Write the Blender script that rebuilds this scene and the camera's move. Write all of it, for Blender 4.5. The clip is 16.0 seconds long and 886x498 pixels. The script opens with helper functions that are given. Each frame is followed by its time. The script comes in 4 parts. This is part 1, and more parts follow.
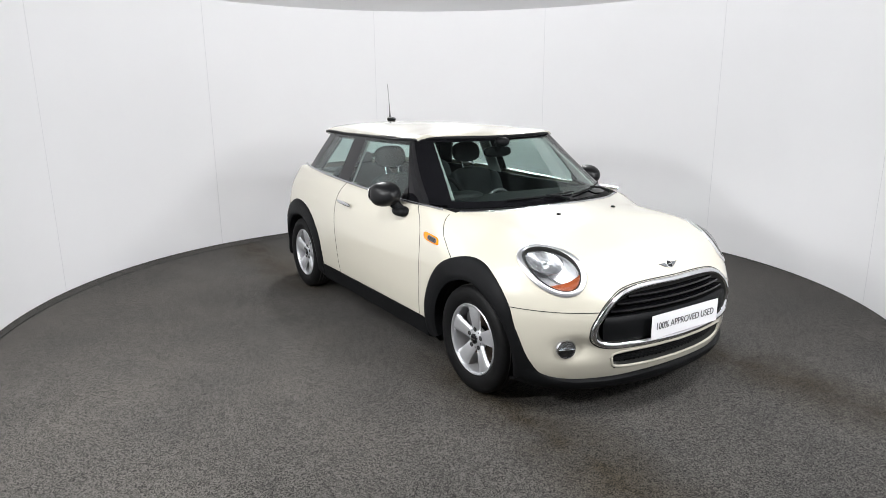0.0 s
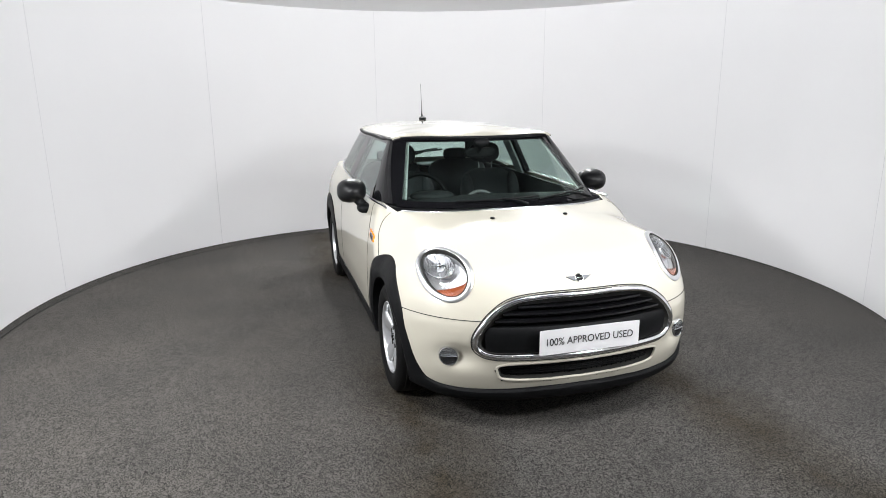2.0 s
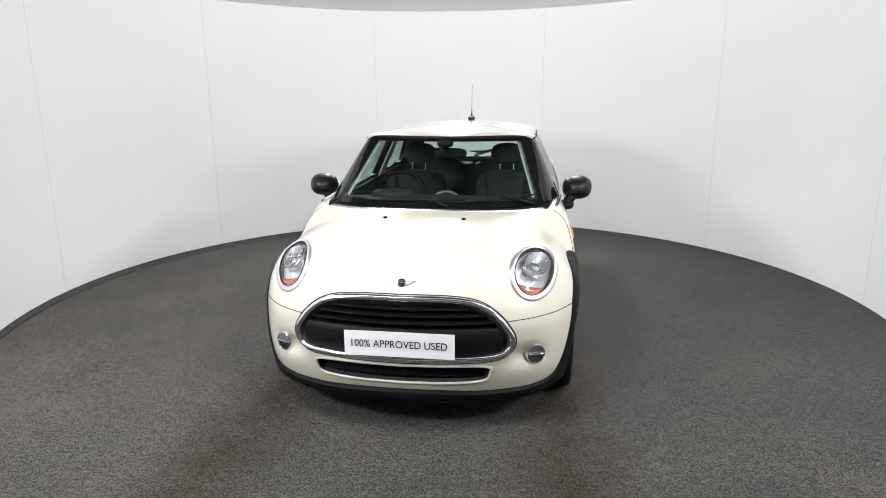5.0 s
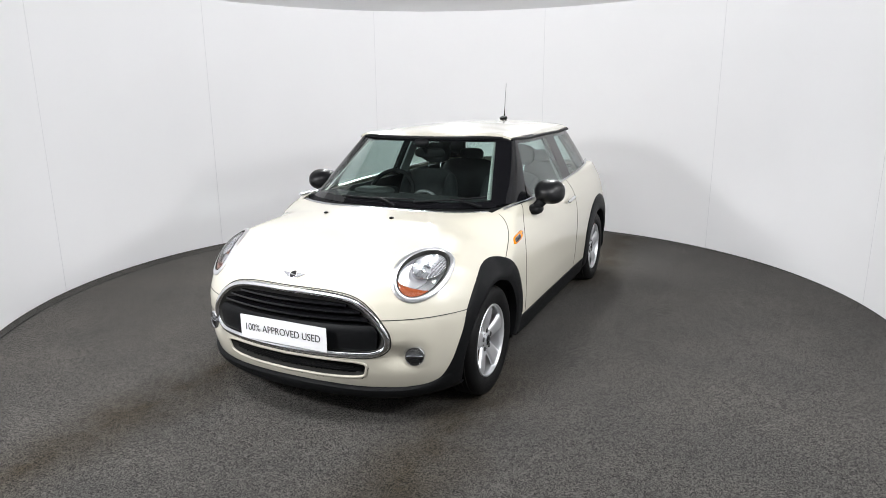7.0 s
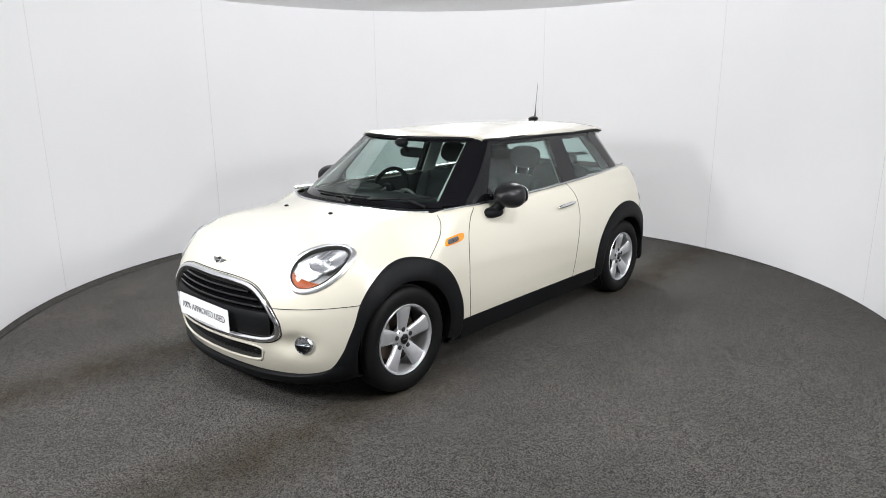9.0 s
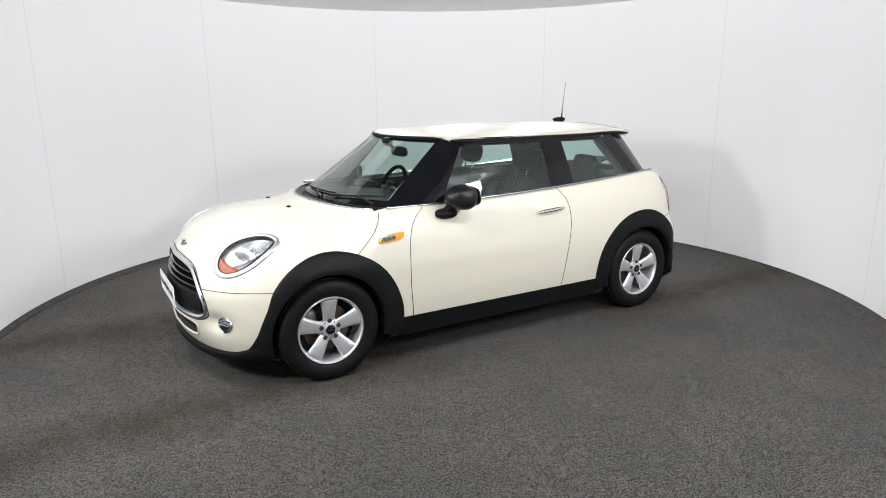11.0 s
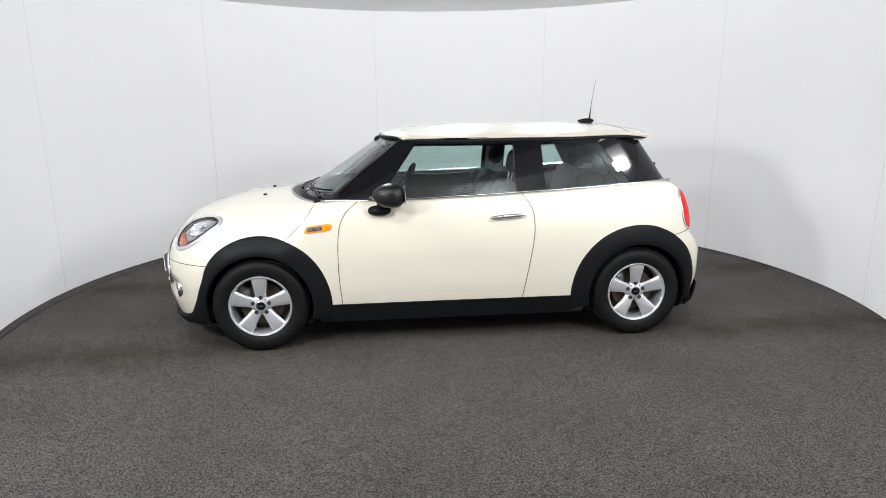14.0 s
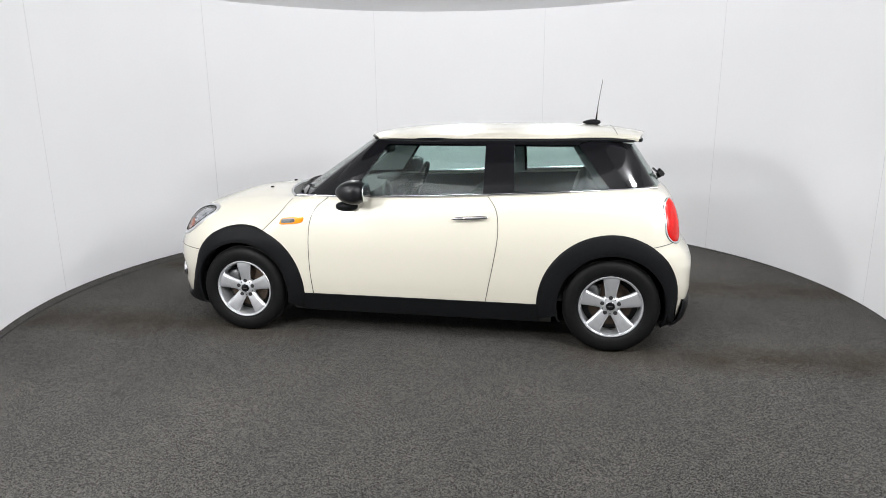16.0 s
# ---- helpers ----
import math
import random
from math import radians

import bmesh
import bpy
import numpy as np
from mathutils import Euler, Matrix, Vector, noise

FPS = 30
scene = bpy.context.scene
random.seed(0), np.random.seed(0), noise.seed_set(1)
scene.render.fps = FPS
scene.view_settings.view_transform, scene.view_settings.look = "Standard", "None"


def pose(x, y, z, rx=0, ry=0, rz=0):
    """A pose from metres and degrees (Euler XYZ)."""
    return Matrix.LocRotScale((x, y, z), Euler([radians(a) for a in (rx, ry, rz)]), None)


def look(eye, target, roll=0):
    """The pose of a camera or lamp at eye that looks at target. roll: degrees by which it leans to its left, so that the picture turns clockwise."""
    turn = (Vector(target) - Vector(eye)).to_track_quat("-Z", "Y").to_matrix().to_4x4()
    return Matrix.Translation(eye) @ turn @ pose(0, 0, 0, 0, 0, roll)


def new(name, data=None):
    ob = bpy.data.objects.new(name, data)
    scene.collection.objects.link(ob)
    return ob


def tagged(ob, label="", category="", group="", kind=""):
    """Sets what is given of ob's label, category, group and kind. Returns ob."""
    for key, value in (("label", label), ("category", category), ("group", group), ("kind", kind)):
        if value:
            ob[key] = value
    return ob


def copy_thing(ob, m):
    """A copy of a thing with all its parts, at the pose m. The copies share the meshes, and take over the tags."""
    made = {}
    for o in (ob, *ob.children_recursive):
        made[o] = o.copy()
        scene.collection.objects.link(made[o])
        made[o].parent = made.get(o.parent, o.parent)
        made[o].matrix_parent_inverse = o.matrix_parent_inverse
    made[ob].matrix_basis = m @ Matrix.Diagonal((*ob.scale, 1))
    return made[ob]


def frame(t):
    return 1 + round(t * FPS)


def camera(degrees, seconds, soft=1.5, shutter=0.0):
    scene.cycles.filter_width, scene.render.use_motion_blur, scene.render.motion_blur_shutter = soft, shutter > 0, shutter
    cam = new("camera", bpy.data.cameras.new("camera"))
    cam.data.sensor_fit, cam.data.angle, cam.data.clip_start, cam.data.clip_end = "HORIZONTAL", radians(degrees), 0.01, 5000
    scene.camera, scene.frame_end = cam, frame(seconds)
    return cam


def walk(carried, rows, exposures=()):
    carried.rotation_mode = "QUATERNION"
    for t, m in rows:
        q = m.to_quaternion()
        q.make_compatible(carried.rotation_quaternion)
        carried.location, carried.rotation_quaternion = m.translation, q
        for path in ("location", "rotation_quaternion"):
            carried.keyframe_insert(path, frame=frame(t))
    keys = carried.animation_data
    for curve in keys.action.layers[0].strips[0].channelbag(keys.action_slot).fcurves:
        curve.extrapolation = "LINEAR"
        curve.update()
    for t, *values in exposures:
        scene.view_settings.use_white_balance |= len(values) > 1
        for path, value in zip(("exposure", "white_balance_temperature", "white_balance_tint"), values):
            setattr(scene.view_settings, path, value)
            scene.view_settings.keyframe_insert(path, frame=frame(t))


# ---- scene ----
# The camera stands still in front of a turntable.
cam = camera(69.7, 16.0, soft=0.8)
PITCH, YAW = radians(13.29), radians(-1.04)
EYE_AT = Vector((0.0, -4.852, 1.589))
AIM = Vector((math.sin(YAW) * math.cos(PITCH), math.cos(YAW) * math.cos(PITCH), -math.sin(PITCH)))
EYE = look(EYE_AT, EYE_AT + AIM, -0.48)
walk(cam, [(0, EYE), (16.0, EYE)])


# ---- light ----
LAMP_ANGLES, LAMP_R = (-34, -71, -107, -144), 2.78


def build_light():
    world = bpy.data.worlds.new("world")
    world.use_nodes = True
    world.node_tree.nodes["Background"].inputs[0].default_value = (0.8, 0.9, 1.0, 1)
    world.node_tree.nodes["Background"].inputs[1].default_value = 0.02
    scene.world = world
    scene.view_settings.exposure = 0.0

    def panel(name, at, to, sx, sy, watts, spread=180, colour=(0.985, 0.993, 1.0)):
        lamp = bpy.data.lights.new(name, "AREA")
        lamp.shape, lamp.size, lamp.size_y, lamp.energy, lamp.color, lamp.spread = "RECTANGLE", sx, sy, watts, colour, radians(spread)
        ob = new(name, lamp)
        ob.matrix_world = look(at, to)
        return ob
    # small square panels in the soffit on the camera's side of the turntable
    for deg in LAMP_ANGLES:
        x, y = LAMP_R * math.cos(radians(deg)), LAMP_R * math.sin(radians(deg))
        panel("ceiling_lamp", (x, y, 2.60), (0, 0.4, 1.0), 0.19, 0.19, 39)
    # three unseen fill lamps added further in and aimed down at the turntable
    for deg in (62, 90, 118):
        x, y = 2.35 * math.cos(radians(deg)), 2.35 * math.sin(radians(deg))
        panel("ceiling_lamp", (x, y, 2.72), (0.35 * x, 0.35 * y, 0.0), 0.16, 0.16, 25, 115)
    # two unseen soft fill lamps added either side of the opening, for the wall shadows
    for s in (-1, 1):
        panel("fill_lamp", (s * 2.4, -3.4, 2.1), (0, 0.3, 0.9), 0.42, 0.42, 76 - 12 * s)


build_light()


# ---- materials ----
def material(name, colour, rough=0.5, metal=0.0, coat=0.0, spec=0.5, noise_scale=0, amount=0.1, bump=0.0, bump_scale=None, emit=0.0, rough_var=0.0):
    m = bpy.data.materials.new(name)
    m.use_nodes = True
    n, l = m.node_tree.nodes, m.node_tree.links
    b = n["Principled BSDF"]
    b.inputs["Base Color"].default_value = (*colour, 1)
    b.inputs["Roughness"].default_value = rough
    b.inputs["Metallic"].default_value = metal
    b.inputs["Coat Weight"].default_value = coat
    b.inputs["Coat Roughness"].default_value = 0.03
    b.inputs["Specular IOR Level"].default_value = spec
    if emit:
        b.inputs["Emission Color"].default_value = (*colour, 1)
        b.inputs["Emission Strength"].default_value = emit
    if noise_scale:
        co = n.new("ShaderNodeTexCoord")
        t = n.new("ShaderNodeTexNoise")
        t.inputs["Scale"].default_value, t.inputs["Detail"].default_value = noise_scale, 6
        l.new(co.outputs["Object"], t.inputs["Vector"])
        mix = n.new("ShaderNodeMix")
        mix.data_type = "RGBA"
        mix.inputs[6].default_value = (*[c * (1 - amount) for c in colour], 1)
        mix.inputs[7].default_value = (*[min(1, c * (1 + amount)) for c in colour], 1)
        l.new(t.outputs["Fac"], mix.inputs[0])
        l.new(mix.outputs[2], b.inputs["Base Color"])
        if rough_var:
            r = n.new("ShaderNodeMapRange")
            r.inputs[3].default_value, r.inputs[4].default_value = rough - rough_var, rough + rough_var
            l.new(t.outputs["Fac"], r.inputs[0])
            l.new(r.outputs[0], b.inputs["Roughness"])
        if bump:
            t2 = n.new("ShaderNodeTexNoise")
            t2.inputs["Scale"].default_value, t2.inputs["Detail"].default_value = bump_scale or noise_scale, 4
            l.new(co.outputs["Object"], t2.inputs["Vector"])
            bp = n.new("ShaderNodeBump")
            bp.inputs["Strength"].default_value, bp.inputs["Distance"].default_value = bump, 0.002
            l.new(t2.outputs["Fac"], bp.inputs["Height"])
            l.new(bp.outputs[0], b.inputs["Normal"])
    return m


def glass_material(name, tint, gloss_rough=0.01):
    """Thin pane: tinted see-through, with a Fresnel gloss."""
    m = bpy.data.materials.new(name)
    m.use_nodes = True
    n, l = m.node_tree.nodes, m.node_tree.links
    n.remove(n["Principled BSDF"])
    clear, gloss, mix, fres = (n.new(k) for k in ("ShaderNodeBsdfTransparent", "ShaderNodeBsdfGlossy", "ShaderNodeMixShader", "ShaderNodeLayerWeight"))
    clear.inputs[0].default_value = (*tint, 1)
    gloss.inputs["Roughness"].default_value = gloss_rough
    fres.inputs[0].default_value = 0.5
    power, scale = n.new("ShaderNodeMath"), n.new("ShaderNodeMath")
    power.operation, power.inputs[1].default_value = "POWER", 4.5
    scale.operation, scale.inputs[1].default_value, scale.inputs[2].default_value = "MULTIPLY_ADD", 0.72, 0.055
    l.new(fres.outputs["Facing"], power.inputs[0])
    l.new(power.outputs[0], scale.inputs[0])
    l.new(scale.outputs[0], mix.inputs[0])
    l.new(clear.outputs[0], mix.inputs[1])
    l.new(gloss.outputs[0], mix.inputs[2])
    l.new(mix.outputs[0], n["Material Output"].inputs[0])
    return m


PAINT = material("cream_paint", (0.560, 0.533, 0.450), 0.35, 0, 1.0, 0.5, 3.0, 0.012)
CLAD = material("black_plastic", (0.007, 0.0073, 0.008), 0.48, 0, 0, 0.08, 60, 0.25, 0.15, 900, rough_var=0.08)
MIRRORCAP = material("satin_black", (0.007, 0.0072, 0.008), 0.38, 0, 0, 0.28, 60, 0.2, rough_var=0.06)
GLOSSBLACK = material("gloss_black", (0.005, 0.005, 0.006), 0.06, 0, 0.0, 0.32, 8, 0.3)
RUBBER = material("tyre_rubber", (0.006, 0.006, 0.0063), 0.55, 0, 0, 0.13, 40, 0.35, 0.2, 300, rough_var=0.1)
GAP = material("panel_gap", (0.02, 0.02, 0.018), 0.8)
CHROME = material("chrome", (0.75, 0.76, 0.78), 0.12, 1.0, 0, 0.5, 12, 0.05, rough_var=0.03)
SATIN = material("satin_silver", (0.70, 0.71, 0.73), 0.30, 0.85, 0, 0.5, 12, 0.04)
WING = material("badge_silver", (0.17, 0.175, 0.185), 0.42, 1.0, 0, 0.5, 12, 0.1)
DARKCHROME = material("satin_chrome", (0.45, 0.46, 0.48), 0.22, 1.0, 0, 0.5, 12, 0.05)
ALLOY = material("silver_alloy", (0.66, 0.67, 0.69), 0.36, 0.75, 0.2, 0.5, 30, 0.08, rough_var=0.05)
BOLT = material("dark_bolt", (0.05, 0.05, 0.055), 0.4, 0.6, 0, 0.5, 30, 0.2)
ALLOYDARK = material("dull_alloy", (0.16, 0.16, 0.165), 0.5, 0.6, 0, 0.5, 30, 0.2)
STEEL = material("brake_steel", (0.11, 0.08, 0.06), 0.5, 0.6, 0, 0.5, 25, 0.3)
ORANGE = material("amber_lens", (0.80, 0.25, 0.006), 0.14, 0, 0.4, 0.5, 90, 0.25)
AMBER = material("deep_amber_lens", (0.30, 0.075, 0.028), 0.12, 0, 1.0, 0.5, 90, 0.25)
RED = material("red_lens", (0.46, 0.007, 0.005), 0.25, 0, 0, 0.3, 60, 0.25)
LENSGREY = material("lamp_reflector", (0.62, 0.63, 0.65), 0.22, 0.85, 0, 0.5, 45, 0.25, 0.3, 60)
LAMPGREY = material("lamp_bezel", (0.36, 0.365, 0.375), 0.35, 0.25, 0.5, 0.5, 30, 0.1)
PLATE = material("plate_white", (0.86, 0.86, 0.88), 0.35, 0, 0.3, 0.5, 5, 0.01)
INK = material("plate_ink", (0.03, 0.03, 0.035), 0.5)
TRIM = material("interior_black", (0.022, 0.0235, 0.025), 0.7, 0, 0, 0.4, 35, 0.3, 0.2, 500)
CLOTH = material("seat_cloth", (0.030, 0.0315, 0.034), 0.9, 0, 0, 0.3, 50, 0.35, 0.4, 600)
GREYTRIM = material("grey_pillar_trim", (0.52, 0.54, 0.53), 0.8, 0, 0, 0.3, 25, 0.1)
GLASS = glass_material("window_glass", (0.83, 0.905, 0.89))
SCREEN = glass_material("windscreen_glass", (0.87, 0.925, 0.905))
LENS = glass_material("clear_lens", (0.93, 0.94, 0.95))
WALL = material("wall_white", (0.87, 0.87, 0.885), 0.6, 0, 0, 0.35, 1.3, 0.02, 0.05, 120)
SEAM = material("wall_joint", (0.73, 0.73, 0.75), 0.7, 0, 0, 0.3, 20, 0.05)
DARKCEIL = material("ceiling_dark", (0.05, 0.05, 0.055), 0.9, 0, 0, 0.3, 1.5, 0.1)
CEIL = material("soffit_white", (0.88, 0.88, 0.90), 0.8, 0, 0, 0.3, 1.1, 0.03)


def carpet_material(name, stains):
    """Dark grey loop pile: speckle, soft blotches and, on the turntable, brown tyre marks."""
    m = bpy.data.materials.new(name)
    m.use_nodes = True
    n, l = m.node_tree.nodes, m.node_tree.links
    b = n["Principled BSDF"]
    b.inputs["Roughness"].default_value = 0.95
    b.inputs["Specular IOR Level"].default_value = 0.15
    co = n.new("ShaderNodeTexCoord")

    def tex(scale, detail=4, rough=0.6):
        t = n.new("ShaderNodeTexNoise")
        t.inputs["Scale"].default_value, t.inputs["Detail"].default_value, t.inputs["Roughness"].default_value = scale, detail, rough
        l.new(co.outputs["Object"], t.inputs["Vector"])
        return t.outputs["Fac"]

    def ramp(fac, stops):
        r = n.new("ShaderNodeValToRGB")
        e = r.color_ramp.elements
        e[0].position, e[0].color = stops[0][0], (*stops[0][1], 1)
        e[1].position, e[1].color = stops[1][0], (*stops[1][1], 1)
        l.new(fac, r.inputs[0])
        return r.outputs[0]

    def mixed(fac, a, c, blend="MIX"):
        x = n.new("ShaderNodeMix")
        x.data_type, x.blend_type = "RGBA", blend
        if isinstance(fac, float):
            x.inputs[0].default_value = fac
        else:
            l.new(fac, x.inputs[0])
        for k, v in ((6, a), (7, c)):
            if isinstance(v, tuple):
                x.inputs[k].default_value = (*v, 1)
            else:
                l.new(v, x.inputs[k])
        return x.outputs[2]
    vo = n.new("ShaderNodeTexVoronoi")
    vo.inputs["Scale"].default_value = 235
    l.new(co.outputs["Object"], vo.inputs["Vector"])
    sv = n.new("ShaderNodeSeparateColor")
    l.new(vo.outputs["Color"], sv.inputs[0])
    fleck = ramp(sv.outputs[0], [(0.12, (0.010, 0.0097, 0.0093)), (0.92, (0.132, 0.127, 0.120))])
    tuft = ramp(tex(28, 3, 0.6), [(0.35, (0.90, 0.90, 0.90)), (0.65, (1.05, 1.05, 1.05))])
    speck = mixed(1.0, fleck, tuft, "MULTIPLY")
    blotch = ramp(tex(1.6, 5, 0.55), [(0.35, (0.84, 0.84, 0.84)), (0.68, (1.05, 1.03, 1.01))])
    col = mixed(1.0, speck, blotch, "MULTIPLY")
    if stains:
        sep = n.new("ShaderNodeSeparateXYZ")
        l.new(co.outputs["Object"], sep.inputs[0])

        def calc(op, a, c=None, d=None):
            k = n.new("ShaderNodeMath")
            k.operation = op
            for i, v in enumerate((a, c, d)):
                if v is None:
                    continue
                if isinstance(v, (int, float)):
                    k.inputs[i].default_value = v
                else:
                    l.new(v, k.inputs[i])
            return k.outputs[0]
        # pile paler on one side of the disc
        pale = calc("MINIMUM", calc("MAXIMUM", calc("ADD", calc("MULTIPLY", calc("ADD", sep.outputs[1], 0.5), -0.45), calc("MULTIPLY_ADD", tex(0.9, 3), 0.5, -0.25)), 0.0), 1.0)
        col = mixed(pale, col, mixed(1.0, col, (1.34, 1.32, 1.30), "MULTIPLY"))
        # two worn wheel tracks along the way cars drive on and off
        wob = calc("MULTIPLY_ADD", tex(1.3, 2), 0.30, -0.15)
        ay = calc("ABSOLUTE", calc("ADD", sep.outputs[1], -0.02))
        off = calc("ABSOLUTE", calc("ADD", calc("ADD", ay, wob), -0.78))
        band = calc("SMOOTH_MIN", calc("MAXIMUM", calc("MULTIPLY_ADD", off, -3.0, 1.0), 0.0), 1.0, 0.1)
        far = calc("MINIMUM", calc("MAXIMUM", calc("MULTIPLY_ADD", calc("ABSOLUTE", sep.outputs[0]), 1.4, -0.7), 0.0), 1.0)
        dirt = ramp(tex(2.4, 6, 0.7), [(0.30, (0.15, 0.15, 0.15)), (0.60, (1, 1, 1))])
        fac = calc("MULTIPLY", calc("MULTIPLY", calc("MULTIPLY", band, far), dirt), 0.95)
        col = mixed(fac, col, mixed(1.0, col, (0.50, 0.42, 0.29), "MULTIPLY"))
    l.new(col, b.inputs["Base Color"])
    bp = n.new("ShaderNodeBump")
    bp.inputs["Strength"].default_value, bp.inputs["Distance"].default_value = 0.6, 0.004
    l.new(tex(230, 3, 0.7), bp.inputs["Height"])
    l.new(bp.outputs[0], b.inputs["Normal"])
    return m


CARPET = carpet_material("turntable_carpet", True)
CARPET_EDGE = carpet_material("surround_carpet", False)


# ---- mesh helpers ----
def curve(xs, ys):
    """Smooth monotone cubic through the given places, straight beyond them."""
    xs, ys = np.array(xs, float), np.array(ys, float)
    h, d = np.diff(xs), np.diff(ys) / np.diff(xs)
    m = np.empty(len(xs))
    m[0], m[-1] = d[0], d[-1]
    m[1:-1] = np.where(d[:-1] * d[1:] > 0, 2 * d[:-1] * d[1:] / (d[:-1] + d[1:] + 1e-12), 0)

    def at(x):
        x = np.asarray(x, float)
        i = np.clip(np.searchsorted(xs, x) - 1, 0, len(h) - 1)
        t = (x - xs[i]) / h[i]
        v = (2*t**3 - 3*t**2 + 1) * ys[i] + (t**3 - 2*t**2 + t) * h[i] * m[i] + (-2*t**3 + 3*t**2) * ys[i+1] + (t**3 - t**2) * h[i] * m[i+1]
        v = np.where(x < xs[0], ys[0] + m[0] * (x - xs[0]), v)
        return np.where(x > xs[-1], ys[-1] + m[-1] * (x - xs[-1]), v)
    return at


def part(name, verts, faces, mat, parent=None, label="", smooth=True, normals=None, sharp=None):
    """One mesh object, under its thing or part."""
    me = bpy.data.meshes.new(name)
    me.from_pydata([tuple(map(float, v)) for v in verts], [], [tuple(map(int, f)) for f in faces])
    me.materials.append(mat)
    me.polygons.foreach_set("use_smooth", [smooth] * len(me.polygons))
    if normals is not None:
        me.normals_split_custom_set_from_vertices([tuple(map(float, v)) for v in normals])
    elif sharp:
        me.set_sharp_from_angle(angle=radians(sharp))
    me.update()
    ob = new(name, me)
    ob.parent = parent
    if label:
        tagged(ob, label)
    return ob


def grid_faces(n, m, wrap_n=False, wrap_m=False):
    out = []
    for i in range(n if wrap_n else n - 1):
        for j in range(m if wrap_m else m - 1):
            a, b = i * m + j, i * m + (j + 1) % m
            c, d = ((i + 1) % n) * m + (j + 1) % m, ((i + 1) % n) * m + j
            out.append((a, b, c, d))
    return out


def grid_normals(G):
    du, dv = np.gradient(G, axis=0), np.gradient(G, axis=1)
    nn = np.cross(du, dv)
    return nn / (np.linalg.norm(nn, axis=2, keepdims=True) + 1e-12)


def patch(name, G, mat, parent, thick=0.006, label="", outward=None, lift=0.0, sharp=40):
    """A curved sheet with thickness, from a grid of places."""
    G = np.asarray(G, float)
    n, m = G.shape[:2]
    N = grid_normals(G)
    if outward is not None and (N * np.asarray(outward)).sum() < 0:
        G, N = G[:, ::-1], -N[:, ::-1]
    top, low = G + N * lift, G + N * (lift - thick)
    V = np.concatenate([top.reshape(-1, 3), low.reshape(-1, 3)])
    k = n * m
    F = grid_faces(n, m) + [(k + d, k + c, k + b, k + a) for a, b, c, d in grid_faces(n, m)]
    rim = [(0, j) for j in range(m)] + [(i, m - 1) for i in range(1, n)] + [(n - 1, j) for j in range(m - 2, -1, -1)] + [(i, 0) for i in range(n - 2, 0, -1)]
    ids = [i * m + j for i, j in rim]
    F += [(a, k + a, k + b, b) for a, b in zip(ids, ids[1:] + ids[:1])]
    return part(name, V, F, mat, parent, label, sharp=sharp)


def coons(lo, hi, left, right, n=16, m=10):
    """Grid between four curves of a parameter 0..1 (lo, hi along, left, right across)."""
    s, t = np.linspace(0, 1, n), np.linspace(0, 1, m)
    L, H, A, B = (np.array([np.asarray(f(q), float) for q in r]) for f, r in ((lo, s), (hi, s), (left, t), (right, t)))
    S, T = s[:, None, None], t[None, :, None]
    return ((1 - T) * L[:, None] + T * H[:, None] + (1 - S) * A[None] + S * B[None]
            - ((1 - S) * (1 - T) * L[0] + S * (1 - T) * L[-1] + (1 - S) * T * H[0] + S * T * H[-1]))


def sweep(name, P, A, B, section, mat, parent, closed=False, label="", sharp=50, caps=True):
    """Sweeps a closed section, in the plane of A and B, along P."""
    P, A, B = (np.asarray(v, float) for v in (P, A, B))
    sec = np.asarray(section, float)
    n, m = len(P), len(sec)
    V = P[:, None] + sec[None, :, :1] * A[:, None] + sec[None, :, 1:] * B[:, None]
    F = grid_faces(n, m, closed, True)
    if caps and not closed:
        F += [tuple(range(m))[::-1], tuple((n - 1) * m + k for k in range(m))]
    return part(name, V.reshape(-1, 3), F, mat, parent, label, sharp=sharp)


def tangents(P, closed=False):
    P = np.asarray(P, float)
    T = (np.roll(P, -1, 0) - np.roll(P, 1, 0)) if closed else np.gradient(P, axis=0)
    return T / (np.linalg.norm(T, axis=1, keepdims=True) + 1e-12)


def unit(v):
    return v / (np.linalg.norm(v, axis=-1, keepdims=True) + 1e-12)


def ribbon(name, P, N, width, height, mat, parent, closed=False, label="", sink=0.002, rounded=False):
    """A strip that lies on a surface with normals N along the line P."""
    T = tangents(P, closed)
    A = unit(np.cross(T, N))
    w = width / 2
    sec = ([(-w, -sink), (w, -sink), (w, height * 0.5), (w * 0.6, height), (-w * 0.6, height), (-w, height * 0.5)] if rounded
           else [(-w, -sink), (w, -sink), (w, height), (-w, height)])
    return sweep(name, P, A, N, sec, mat, parent, closed, label)


def tube(name, P, radius, mat, parent, n=8, closed=False, label=""):
    P = np.asarray(P, float)
    T = tangents(P, closed)
    ref = np.where(np.abs(T[:, 2:]) > 0.9, np.array([[1.0, 0, 0]]), np.array([[0, 0, 1.0]]))
    A = unit(np.cross(T, ref))
    B = np.cross(A, T)
    r = np.broadcast_to(np.asarray(radius, float), (len(P),))
    a = np.linspace(0, 2 * np.pi, n, endpoint=False)
    V = P[:, None] + r[:, None, None] * (np.cos(a)[None, :, None] * A[:, None] + np.sin(a)[None, :, None] * B[:, None])
    F = grid_faces(len(P), n, closed, True)
    if not closed:
        F += [tuple(range(n))[::-1], tuple((len(P) - 1) * n + k for k in range(n))]
    return part(name, V.reshape(-1, 3), F, mat, parent, label, sharp=60)


